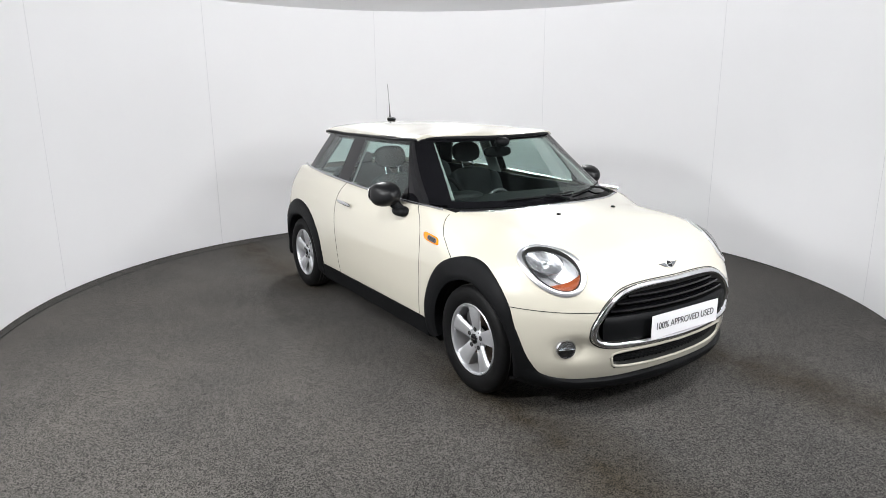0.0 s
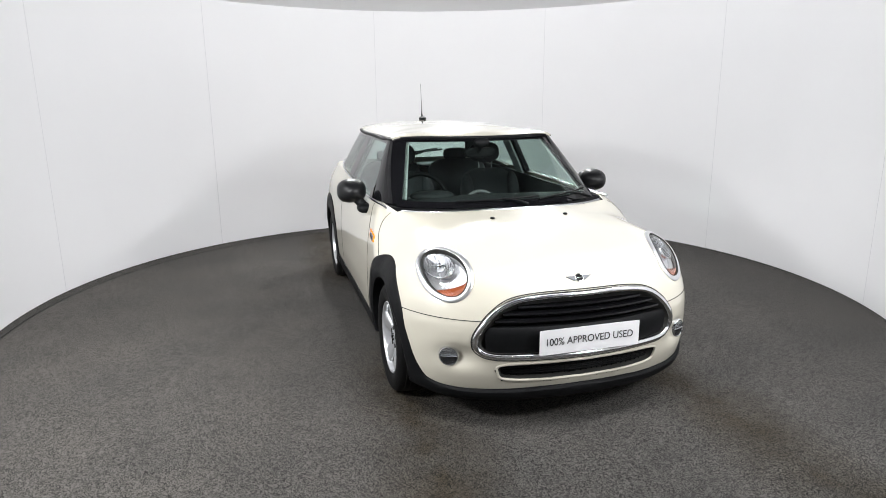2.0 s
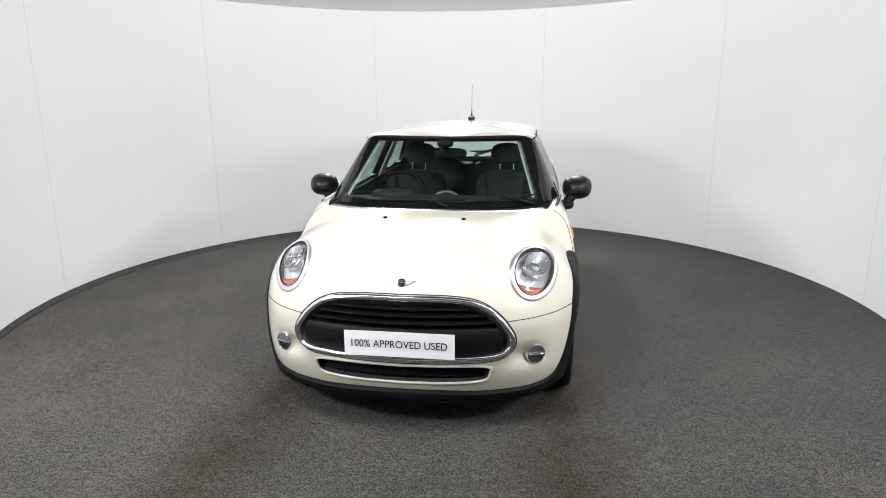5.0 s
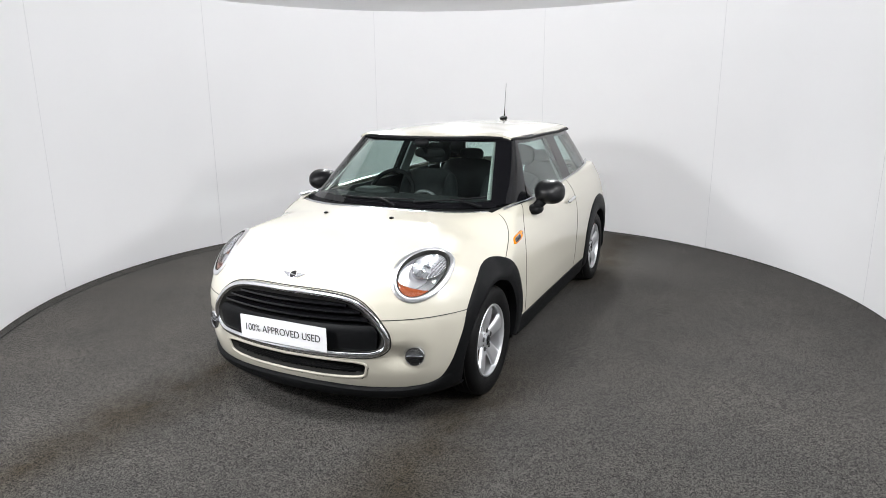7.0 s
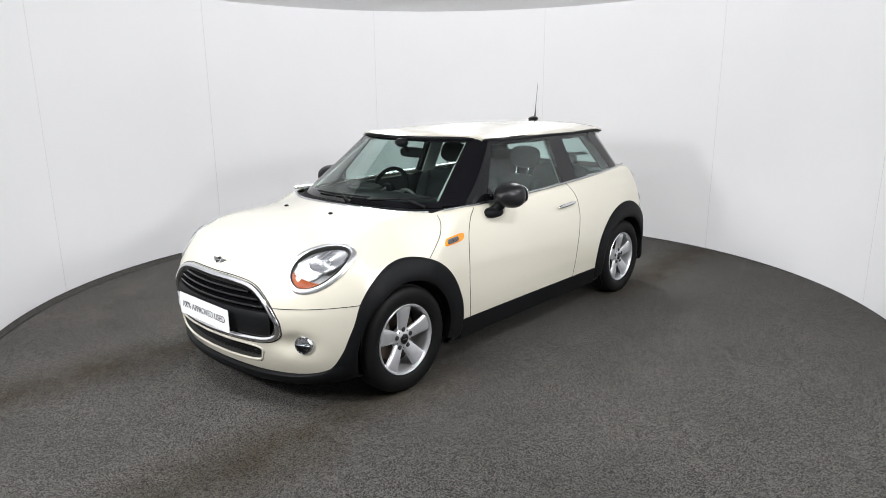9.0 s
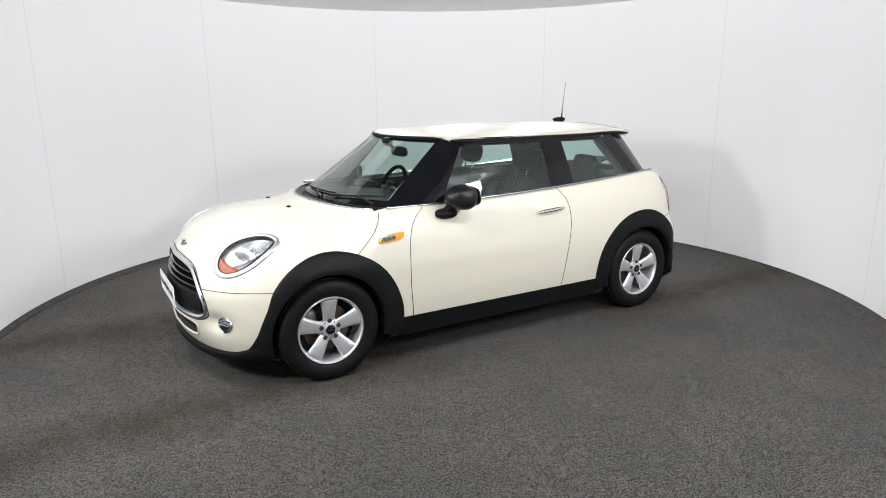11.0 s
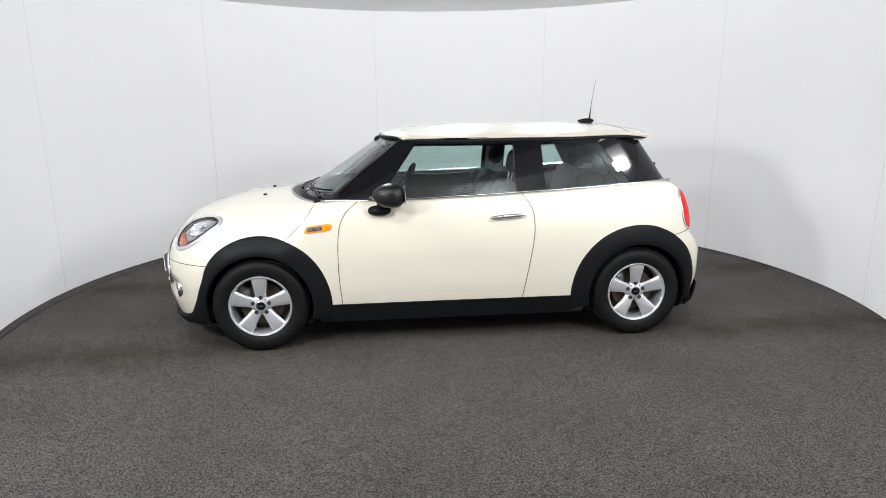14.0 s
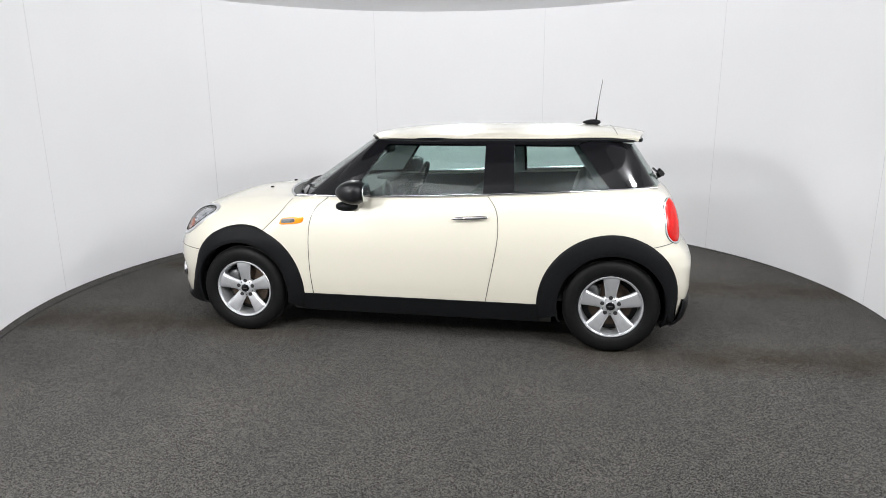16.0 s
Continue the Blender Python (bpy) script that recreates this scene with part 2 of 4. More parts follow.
def lathe(name, profile, mat, parent, n=64, label="", sharp=35, closed=True):
    """Turns a profile of (radius, y) about the y axis."""
    pr = np.asarray(profile, float)
    a = np.linspace(0, 2 * np.pi, n, endpoint=False)
    V = np.stack([np.cos(a)[:, None] * pr[None, :, 0], np.broadcast_to(pr[None, :, 1], (n, len(pr))), np.sin(a)[:, None] * pr[None, :, 0]], 2)
    return part(name, V.reshape(-1, 3), grid_faces(n, len(pr), True, closed), mat, parent, label, sharp=sharp)


def blob(name, centre, half, mat, parent, power=2.5, n=28, label="", turn=None, taper=0.0):
    """A rounded box: superellipsoid with half sizes; taper narrows it towards its front."""
    u, v = np.linspace(0, 2 * np.pi, n, endpoint=False), np.linspace(-np.pi / 2, np.pi / 2, n // 2)
    sg = lambda c: np.sign(c) * np.abs(c) ** (2 / power)
    U, Vv = np.meshgrid(u, v, indexing="ij")
    X = np.stack([sg(np.cos(Vv)) * sg(np.cos(U)), sg(np.cos(Vv)) * sg(np.sin(U)), sg(np.sin(Vv))], 2) * np.asarray(half)
    X = X.reshape(-1, 3)
    front = np.clip(X[:, 0] / half[0] + 0.6, 0, 2) / 1.6
    X = X * np.stack([np.ones(len(X)), 1 - taper * front ** 2, 1 - taper * front ** 2], 1)
    if turn is not None:
        X = X @ np.array(Euler([radians(q) for q in turn]).to_matrix()).T
    return part(name, X + np.asarray(centre), [f[::-1] for f in grid_faces(n, n // 2, True)], mat, parent, label)


# ---- the room ----
WALL_C, WALL_R, CEIL_Z = (-0.077, 0.154), 3.257, 2.63
DISC_R, SOFFIT_R = 3.232, 2.5


def build_room():
    # drum wall open towards the camera, running on into straight side walls and a back wall
    a = np.radians(np.linspace(-112, 112, 120))
    x, y = WALL_C[0] + WALL_R * np.sin(a), WALL_C[1] + WALL_R * np.cos(a)
    xs = np.concatenate([[-3.1, -3.1], x, [3.0, 3.0]])
    ys = np.concatenate([[-7.0, -1.6], y, [-1.6, -7.0]])
    P = np.stack([xs, ys], 1)
    T = tangents(np.c_[P, np.zeros(len(P))])
    N = np.stack([T[:, 1], -T[:, 0]], 1)
    out = P - N * 0.08
    V = [(*p, z) for z in (0.004, CEIL_Z + 0.52) for p in P] + [(*p, z) for z in (0.004, CEIL_Z + 0.52) for p in out]
    k = len(P)
    F = []
    for i in range(k - 1):
        F += [(i, i + 1, k + i + 1, k + i), (2*k + i + 1, 2*k + i, 3*k + i, 3*k + i + 1), (k + i, k + i + 1, 3*k + i + 1, 3*k + i)]
    ob = part("wall_drum", V, F, WALL, None, sharp=30)
    tagged(ob, "smooth white curved studio wall with fine vertical joints", "wall", kind="structure")
    # fine joints between the wall sheets
    for deg in (-87.0, -51.8, -15.8, 21.1, 58.5, 94.3):
        q = radians(deg)
        c = Vector((WALL_C[0] + (WALL_R - 0.001) * math.sin(q), WALL_C[1] + (WALL_R - 0.001) * math.cos(q), 0))
        tt = Vector((math.cos(q), -math.sin(q), 0)) * 0.0022
        nn = Vector((-math.sin(q), -math.cos(q), 0)) * 0.0012
        V = [c + s * tt + r * nn + Vector((0, 0, z)) for z in (0.003, CEIL_Z - 0.01) for s, r in ((-1, 0), (-1, 1), (1, 1), (1, 0))]
        part("joint_strip", V, [(0, 1, 5, 4), (1, 2, 6, 5), (2, 3, 7, 6), (3, 2, 1, 0), (4, 5, 6, 7)], SEAM, ob, smooth=False)
    bw = part("wall_back", [(-3.3, -7.0, -0.05), (3.3, -7.0, -0.05), (3.3, -7.0, CEIL_Z + 0.52), (-3.3, -7.0, CEIL_Z + 0.52),
                            (-3.3, -7.1, -0.05), (3.3, -7.1, -0.05), (3.3, -7.1, CEIL_Z + 0.52), (-3.3, -7.1, CEIL_Z + 0.52)],
              [(3, 2, 1, 0), (4, 5, 6, 7), (2, 3, 7, 6)], WALL, None, smooth=False)
    tagged(bw, "plain white wall closing the studio", "wall", kind="structure")
    # pale soffit ring with the lamp panels, round a dark recessed ceiling
    n = 120
    ang = np.linspace(0, 2 * np.pi, n, endpoint=False)
    k = np.full(n, 3.5)
    ri = SOFFIT_R
    V = [(ri * math.cos(a), ri * math.sin(a), CEIL_Z) for a in ang] + [(q * math.cos(a), q * math.sin(a), CEIL_Z) for a, q in zip(ang, k)]
    V += [(ri * math.cos(a), ri * math.sin(a), CEIL_Z + 0.5) for a in ang] + [(q * math.cos(a), q * math.sin(a), CEIL_Z + 0.5) for a, q in zip(ang, k)]
    F = []
    for i in range(n):
        j = (i + 1) % n
        F += [(i, j, n + j, n + i), (i, 2*n + i, 2*n + j, j), (n + i, n + j, 3*n + j, 3*n + i)]
    tagged(part("ceiling_soffit", V, F, CEIL, None, smooth=False), "pale grey soffit ring over the studio wall", "ceiling", kind="structure")
    lo, hi = CEIL_Z + 0.5, CEIL_Z + 0.6
    c = part("ceiling", [(-3.7, -7.2, lo), (3.7, -7.2, lo), (3.7, 3.7, lo), (-3.7, 3.7, lo), (-3.7, -7.2, hi), (3.7, -7.2, hi), (3.7, 3.7, hi), (-3.7, 3.7, hi)],
             [(3, 2, 1, 0), (4, 5, 6, 7)], DARKCEIL, None, smooth=False)
    tagged(c, "dark recessed studio ceiling above the turntable", "ceiling", kind="structure")
    # fixed carpet round the turntable
    n = 160
    ang = np.linspace(0, 2 * np.pi, n, endpoint=False)
    inner = np.stack([(DISC_R + 0.006) * np.cos(ang), (DISC_R + 0.006) * np.sin(ang)], 1)
    # square outer edge that reaches under the walls
    k = 7.4 / np.maximum(np.abs(np.cos(ang)), np.abs(np.sin(ang)))
    outer = np.stack([k * np.cos(ang) * 0.52, np.clip(k * np.sin(ang), -7.2, 3.9)], 1)
    V = [(*p, 0) for p in inner] + [(*p, 0) for p in outer] + [(*p, -0.04) for p in inner]
    F = []
    for i in range(n):
        j = (i + 1) % n
        F += [(i, n + i, n + j, j), (2*n + i, i, j, 2*n + j)]
    fl = part("floor", V, F, CARPET_EDGE, None, smooth=False)
    tagged(fl, "dark grey carpeted floor round the turntable", "floor", kind="structure")


def build_turntable():
    n = 200
    table = new("turntable")
    ang = np.linspace(0, 2 * np.pi, n, endpoint=False)
    ring = lambda r, z: [(r * math.cos(a), r * math.sin(a), z) for a in ang]
    V = ring(DISC_R - 0.012, 0.0) + [(0, 0, 0)]
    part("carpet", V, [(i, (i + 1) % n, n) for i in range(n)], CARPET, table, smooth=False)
    V = ring(DISC_R, -0.04) + ring(DISC_R, -0.004) + ring(DISC_R - 0.003, 0.0005) + ring(DISC_R - 0.012, 0.0005) + ring(DISC_R - 0.012, -0.04)
    part("rim", V, grid_faces(5, n, False, True), CLAD, table, "dark edge of the turntable", smooth=False)
    return tagged(table, "round turntable covered in worn dark grey carpet with brown tyre marks", "turntable")


build_room()
turntable = build_turntable()


# ---- the car: its form ----
# x forwards from the middle of the wheelbase, y to the car's left, z up from the ground
AXLE, WHEEL_Z, HUB_Y = 1.2475, 0.302, 0.745
hood_c = curve([0.60, 0.95, 1.26, 1.45, 1.62, 1.76, 1.86, 1.93], [0.985, 0.970, 0.946, 0.928, 0.886, 0.838, 0.780, 0.745])
belt_c = curve([-1.75, -1.475, -0.85, -0.06, 0.60, 0.95], [1.050, 1.040, 1.010, 0.978, 0.962, 0.962])
nose_c = curve([0.10, 0.22, 0.32, 0.42, 0.52, 0.62, 0.70, 0.78, 0.95], [1.86, 1.935, 1.965, 1.975, 1.975, 1.955, 1.925, 1.90, 1.86])
tail_c = curve([0.15, 0.28, 0.42, 0.55, 0.63, 0.70, 0.85, 1.0, 1.12], [-1.71, -1.76, -1.795, -1.795, -1.77, -1.72, -1.685, -1.63, -1.57])
side_z = curve([0.12, 0.22, 0.32, 0.45, 0.60, 0.72, 0.82, 0.90, 0.97, 1.05, 1.12], [0.785, 0.822, 0.840, 0.848, 0.848, 0.840, 0.824, 0.800, 0.765, 0.728, 0.70])
side_x = curve([-1.8, -1.55, -1.25, -0.7, 0.0, 0.7, 1.25, 1.5, 1.7, 1.95], [0.93, 0.988, 1.008, 0.995, 0.993, 0.997, 1.014, 1.011, 0.99, 0.93])


def smax(a, b, k):
    h = np.maximum(k - np.abs(a - b), 0) / k
    return np.maximum(a, b) + h * h * k / 4


def body_f(x, y, z):
    """Below nought inside the lower body."""
    x, y, z = np.broadcast_arrays(*(np.asarray(v, float) for v in (x, y, z)))
    ay = np.abs(y)
    w = side_z(z) * side_x(x)
    front = np.clip((x - 0.70) / 0.5, 0, 1)
    front = front * front * (3 - 2 * front)
    hood = hood_c(x) - 0.15 * y * y
    top = (1 - front) * belt_c(x) + front * hood
    fx = nose_c(z) - 0.33 * y * y - 0.46 * ay ** 6
    fx = fx - 0.046 * np.exp(-((ay - 0.600) / 0.080) ** 2 - ((z - 0.392) / 0.046) ** 2)
    rx = tail_c(z) + 0.11 * y * y + 0.16 * ay ** 6
    k = 0.03 + 0.277 * front
    f = smax(z - top, ay - w, k)
    f = smax(f, x - fx, 0.160)
    f = smax(f, rx - x, 0.12)
    return smax(f, 0.16 - z, 0.06)


def root(fun, lo, hi, steps=34):
    lo, hi = np.array(lo, float), np.array(hi, float)
    for _ in range(steps):
        mid = (lo + hi) / 2
        inside = fun(mid) < 0
        lo, hi = np.where(inside, mid, lo), np.where(inside, hi, mid)
    return (lo + hi) / 2


def body_y(x, z):
    x, z = np.broadcast_arrays(np.asarray(x, float), np.asarray(z, float))
    return root(lambda q: body_f(x, q, z), np.zeros(x.shape), np.full(x.shape, 1.2))


def body_x(y, z):
    y, z = np.broadcast_arrays(np.asarray(y, float), np.asarray(z, float))
    return root(lambda q: body_f(q, y, z), np.full(y.shape, 1.0), np.full(y.shape, 2.4))


def body_rx(y, z):
    y, z = np.broadcast_arrays(np.asarray(y, float), np.asarray(z, float))
    return root(lambda q: body_f(q, y, z), np.full(y.shape, -1.0), np.full(y.shape, -2.4))


def body_z(x, y):
    x, y = np.broadcast_arrays(np.asarray(x, float), np.asarray(y, float))
    return root(lambda q: body_f(x, y, q), np.full(x.shape, 0.5), np.full(x.shape, 1.3))


def body_n(P):
    P = np.asarray(P, float)
    e = 1e-4
    g = np.stack([body_f(*(P + e * np.eye(3)[i]).T) - body_f(*(P - e * np.eye(3)[i]).T) for i in range(3)], -1)
    return unit(g)


def on_side(xz, s=1):
    """Places on the flank over points of (x, z), with normals."""
    xz = np.asarray(xz, float)
    P = np.stack([xz[:, 0], body_y(xz[:, 0], xz[:, 1]), xz[:, 1]], 1)
    N = body_n(P)
    return P * (1, s, 1), N * (1, s, 1)


def on_front(yz):
    yz = np.asarray(yz, float)
    P = np.stack([body_x(yz[:, 0], yz[:, 1]), yz[:, 0], yz[:, 1]], 1)
    return P, body_n(P)


def on_top(xy):
    xy = np.asarray(xy, float)
    P = np.stack([xy[:, 0], xy[:, 1], body_z(xy[:, 0], xy[:, 1])], 1)
    return P, body_n(P)


def smooth_line(pts, n=40, closed=False):
    """Catmull-Rom line through points of any dimension."""
    p = np.asarray(pts, float)
    q = np.concatenate([p[-1:], p, p[:2]]) if closed else np.concatenate([2 * p[:1] - p[1:2], p, 2 * p[-1:] - p[-2:-1]])
    segs = len(p) if closed else len(p) - 1
    out = []
    for u in np.linspace(0, segs, n, endpoint=not closed):
        i = min(int(u), segs - 1)
        t = u - i
        a, b, c, d = q[i], q[i + 1], q[i + 2], q[i + 3]
        out.append(0.5 * (2 * b + (c - a) * t + (2*a - 5*b + 4*c - d) * t * t + (3*b - a - 3*c + d) * t ** 3))
    return np.array(out)


def superloop(cy, cz, hw, hh, power=2.6, n=72, lean=0.0, egg=0.0):
    a = np.linspace(0, 2 * np.pi, n, endpoint=False)
    c, s = np.cos(a), np.sin(a)
    y = hw * np.sign(c) * np.abs(c) ** (2 / power)
    z = hh * np.sign(s) * np.abs(s) ** (2 / power)
    y = y * (1 + egg * z / hh)
    return np.stack([cy + y + lean * z, cz + z], 1)


GRILLE_HALF = [(0.0, 0.664), (0.22, 0.661), (0.36, 0.640), (0.447, 0.586), (0.503, 0.515), (0.516, 0.470), (0.503, 0.436), (0.462, 0.418), (0.36, 0.412), (0.0, 0.410)]


def grille_loop(grow=0.0, n=96):
    # six-sided outline with soft corners, widest below its middle
    half = np.array(GRILLE_HALF)
    p = smooth_line(np.concatenate([half, half[-2:0:-1] * (-1, 1)]), n, True)
    t = tangents(p, True)
    return p + grow * np.stack([-t[:, 1], t[:, 0]], 1)


def intake_loop(grow=0.0, n=72):
    return superloop(0, 0.317, 0.424 + grow, 0.044 + grow, 5.5, n, egg=0.03)


def inside_loop(loop, y, z):
    y, z = np.asarray(y), np.asarray(z)
    res = np.zeros(y.shape, bool)
    for (y0, z0), (y1, z1) in zip(loop, np.roll(loop, -1, 0)):
        hit = ((z0 > z) != (z1 > z)) & (y < (y1 - y0) * (z - z0) / (z1 - z0 + 1e-15) + y0)
        res ^= hit
    return res


DOOR_LINE = smooth_line([(0.612, 0.955), (0.690, 0.885), (0.733, 0.765), (0.740, 0.52), (0.724, 0.300)], 24)
DOOR_BACK = smooth_line([(-0.450, 0.990), (-0.512, 0.905), (-0.531, 0.796), (-0.519, 0.648), (-0.455, 0.305)], 24)
FENDER_LINE = smooth_line([(0.885, 0.935), (0.95, 0.845), (1.02, 0.775), (1.088, 0.713)], 14)
BONNET_Z = 0.598
door_front = curve(DOOR_LINE[::-1, 1], DOOR_LINE[::-1, 0])
door_back = curve(DOOR_BACK[::-1, 1], DOOR_BACK[::-1, 0])
fender_x = curve(FENDER_LINE[::-1, 1], FENDER_LINE[::-1, 0])


def build_shell(car):
    """Painted shell: one smooth form, split along its panel gaps."""
    nu = 208
    caps_r, mid, caps_f = np.linspace(-88, -3, 26), np.linspace(-1.30, 1.42, 130), np.linspace(3, 88, 50)
    phi = np.radians(np.concatenate([caps_r, np.zeros(len(mid)), caps_f]))
    cx = np.concatenate([np.full(len(caps_r), -1.30), mid, np.full(len(caps_f), 1.42)])
    u = np.linspace(0, 2 * np.pi, nu, endpoint=False)
    D = np.stack([np.broadcast_to(np.sin(phi)[:, None], (len(phi), nu)), np.cos(phi)[:, None] * np.cos(u)[None], np.cos(phi)[:, None] * np.sin(u)[None]], 2)
    C = np.stack([cx, np.zeros(len(cx)), np.full(len(cx), 0.53)], 1)[:, None]
    r = root(lambda q: body_f(*np.moveaxis(C + q[..., None] * D, 2, 0)), np.zeros(D.shape[:2]), np.full(D.shape[:2], 1.3))
    V = (C + r[..., None] * D).reshape(-1, 3)
    N = body_n(V)
    F = np.array(grid_faces(len(cx), nu, False, True))
    M = V[F].mean(1)
    fn = N[F].mean(1)
    x, y, z = M.T
    ay = np.abs(y)
    drop = np.zeros(len(F), bool)
    for ax in (AXLE, -AXLE):
        drop |= ((x - ax) ** 2 + (z - WHEEL_Z) ** 2 < 0.385 ** 2) & (ay > 0.5) & (z > 0.1)
    drop |= (x < 0.80) & (x > -1.520 + 0.2 * y * y) & (fn[:, 2] > 0.75) & (z > 0.9) & (ay < glass_y(x, belt_c(x)) - 0.025)
    drop |= (x > 0.60) & (x < 1.105 - 0.50 * y * y) & (fn[:, 2] > 0.75) & (z > 0.9) & (ay < 0.69)
    drop |= (x > 1.5) & (inside_loop(grille_loop(0.012), y, z) | inside_loop(intake_loop(0.006), y, z))
    drop |= (x > 1.3) & inside_loop(headlamp_loop(1, -0.002), ay, -LAMP_S * x + LAMP_C * z) & (LAMP_C * fn[:, 0] + LAMP_S * fn[:, 2] > 0.2)
    drop |= (x > 1.5) & (z < 0.5) & (((ay - 0.634) / 0.028) ** 2 + ((z - 0.387) / 0.032) ** 2 < 1)
    keep = ~drop
    bonnet = keep & (x > 0.85) & (z > BONNET_Z) & ((x > fender_x(z)) | (fn[:, 2] > 0.6))
    bumper = keep & ~bonnet & (x > 1.45) & (z <= BONNET_Z)
    door = keep & ~bonnet & (ay > 0.6) & (x < door_front(z)) & (x > door_back(z)) & (z > 0.29)
    rear = keep & (x < -1.42) & (z < 0.700 - 0.0 * x)
    gate = keep & ~rear & (x < -1.5) & (ay < 0.60) & (fn[:, 0] < -0.3)
    under = keep & (((fn[:, 2] < -0.35) & (z < 0.20)) | ((z < 0.298) & (np.abs(x) < 0.96)))
    bumper, rear, door = bumper & ~under, rear & ~under, door & ~under
    shell = keep & ~(bonnet | bumper | door | rear | gate | under)
    for name, mask, mat in (("front_wing", shell & (x > 0.3) & (y > 0), PAINT), ("front_wing", shell & (x > 0.3) & (y <= 0), PAINT), ("rear_quarter", shell & (x <= 0.3) & (y > 0), PAINT),
                            ("rear_quarter", shell & (x <= 0.3) & (y <= 0), PAINT), ("underbody", under, GAP), ("bonnet", bonnet, PAINT), ("front_bumper", bumper, PAINT), ("rear_bumper", rear, PAINT),
                            ("tailgate", gate, PAINT), ("door", door & (y > 0), PAINT), ("door", door & (y < 0), PAINT)):
        f = F[mask]
        ids, inv = np.unique(f, return_inverse=True)
        part(name, V[ids], inv.reshape(-1, 4), mat, car, normals=N[ids])


LAMP_C, LAMP_S = math.cos(radians(40)), math.sin(radians(40))
LAMP_AT = (0.6186, -0.4755)


def on_lamp(yw):
    """Places on the front wing seen square to the headlamp: y, and w up its slope."""
    yw = np.asarray(yw, float)
    y, w = yw.T
    q = root(lambda k: body_f(-LAMP_S * w + LAMP_C * k, y, LAMP_C * w + LAMP_S * k), np.full(len(y), 1.2), np.full(len(y), 2.4))
    P = np.stack([-LAMP_S * w + LAMP_C * q, y, LAMP_C * w + LAMP_S * q], 1)
    return P, body_n(P)


def headlamp_loop(s, grow=0.0, n=64, cy=0.0, cw=0.0, a=0.101, b=0.164):
    # leaning oval on the wing
    t = np.linspace(0, 2 * np.pi, n, endpoint=False)
    y, w = (a + grow) * np.cos(t), (b + grow) * np.sin(t)
    return np.stack([s * (LAMP_AT[0] + cy + y + 0.1585 * (w + cw)), LAMP_AT[1] + cw + w], 1)


def gap(car, P, N, width=0.0036):
    ribbon("panel_gap", P, N, width, 0.0014, GAP, car, sink=0.003)


def build_gaps(car):
    for s in (1, -1):
        gap(car, *on_side(DOOR_LINE, s))
        gap(car, *on_side(DOOR_BACK, s))
        gap(car, *on_side(FENDER_LINE, s))
        gap(car, *on_side(np.stack([np.linspace(0.722, -0.455, 40), np.full(40, 0.302)], 1), s), 0.003)
        # bonnet edge over the bumper, from the arch to the grille
        y = np.linspace(0.500, 0.816, 24)
        P, N = on_front(np.stack([y * s, 0.573 + 0.004 * np.clip((y - 0.5) / 0.25, 0, 1)], 1))
        gap(car, P, N, 0.0036)
        # rear bumper edge
        gap(car, *on_side(np.stack([np.linspace(-1.44, -1.60, 14), np.linspace(0.690, 0.722, 14)], 1), s))


# ---- the car: glasshouse ----
wg_base = curve([-1.65, -1.45, -1.2, -0.8, 0.0, 0.5, 0.75], [0.62, 0.695, 0.735, 0.757, 0.762, 0.752, 0.735])
wg_slope = curve([-1.6, -1.3, -0.6, 0.3, 0.7], [0.50, 0.53, 0.49, 0.49, 0.47])
roof_c = curve([-1.56, -1.42, -1.2, -0.9, -0.4, 0.05, 0.28, 0.44], [1.340, 1.366, 1.397, 1.410, 1.413, 1.402, 1.383, 1.358])
roof_crown = curve([-1.55, -1.2, -0.8, -0.1, 0.2, 0.35, 0.45], [0.55, 0.8, 1.0, 1.0, 0.65, 0.3, 0.15])


def glass_y(x, z):
    return wg_base(x) - wg_slope(x) * (z - 0.97) - 0.10 * (z - 0.97) * (z - 1.35)


def screen_x(y, z):
    return 0.985 - 1.50 * (z - 0.965) - 0.06 * (z - 0.965) * (z - 1.35) * -1 - 0.30 * y * y - 0.42 * y ** 4


def rear_glass_x(y, z):
    return -1.600 + 0.70 * (z - 1.0) + 0.22 * y * y


def roof_z(x, y):
    return roof_c(x) - roof_crown(x) * (0.12 * y * y + 0.22 * y ** 4)


def side_pt(x, z, s=1):
    return np.array([x, s * float(glass_y(x, z)), z])


def lerp(a, b):
    a, b = np.asarray(a, float), np.asarray(b, float)
    return lambda t: a + (b - a) * t


ROOF_EDGE = 1.338
belt_z = lambda x: float(belt_c(x)) + 0.004


def side_panel(name, mat, car, s, lo0, lo1, hi0, hi1, zlo0, zlo1, zhi0, zhi1, thick=0.005, lift=0.0, n=18, m=10):
    """Panel of the glasshouse's flank between four corners given by x and z."""
    S, T = np.linspace(0, 1, n)[:, None], np.linspace(0, 1, m)[None]
    xl, xh = lo0 + (lo1 - lo0) * S, hi0 + (hi1 - hi0) * S
    zl, zh = zlo0 + (zlo1 - zlo0) * S, zhi0 + (zhi1 - zhi0) * S
    X, Z = xl + (xh - xl) * T, zl + (zh - zl) * T
    G = np.stack([X, s * glass_y(X, Z), Z], 2)
    return patch(name, G, mat, car, thick, outward=(0, s, 0.3), lift=lift)


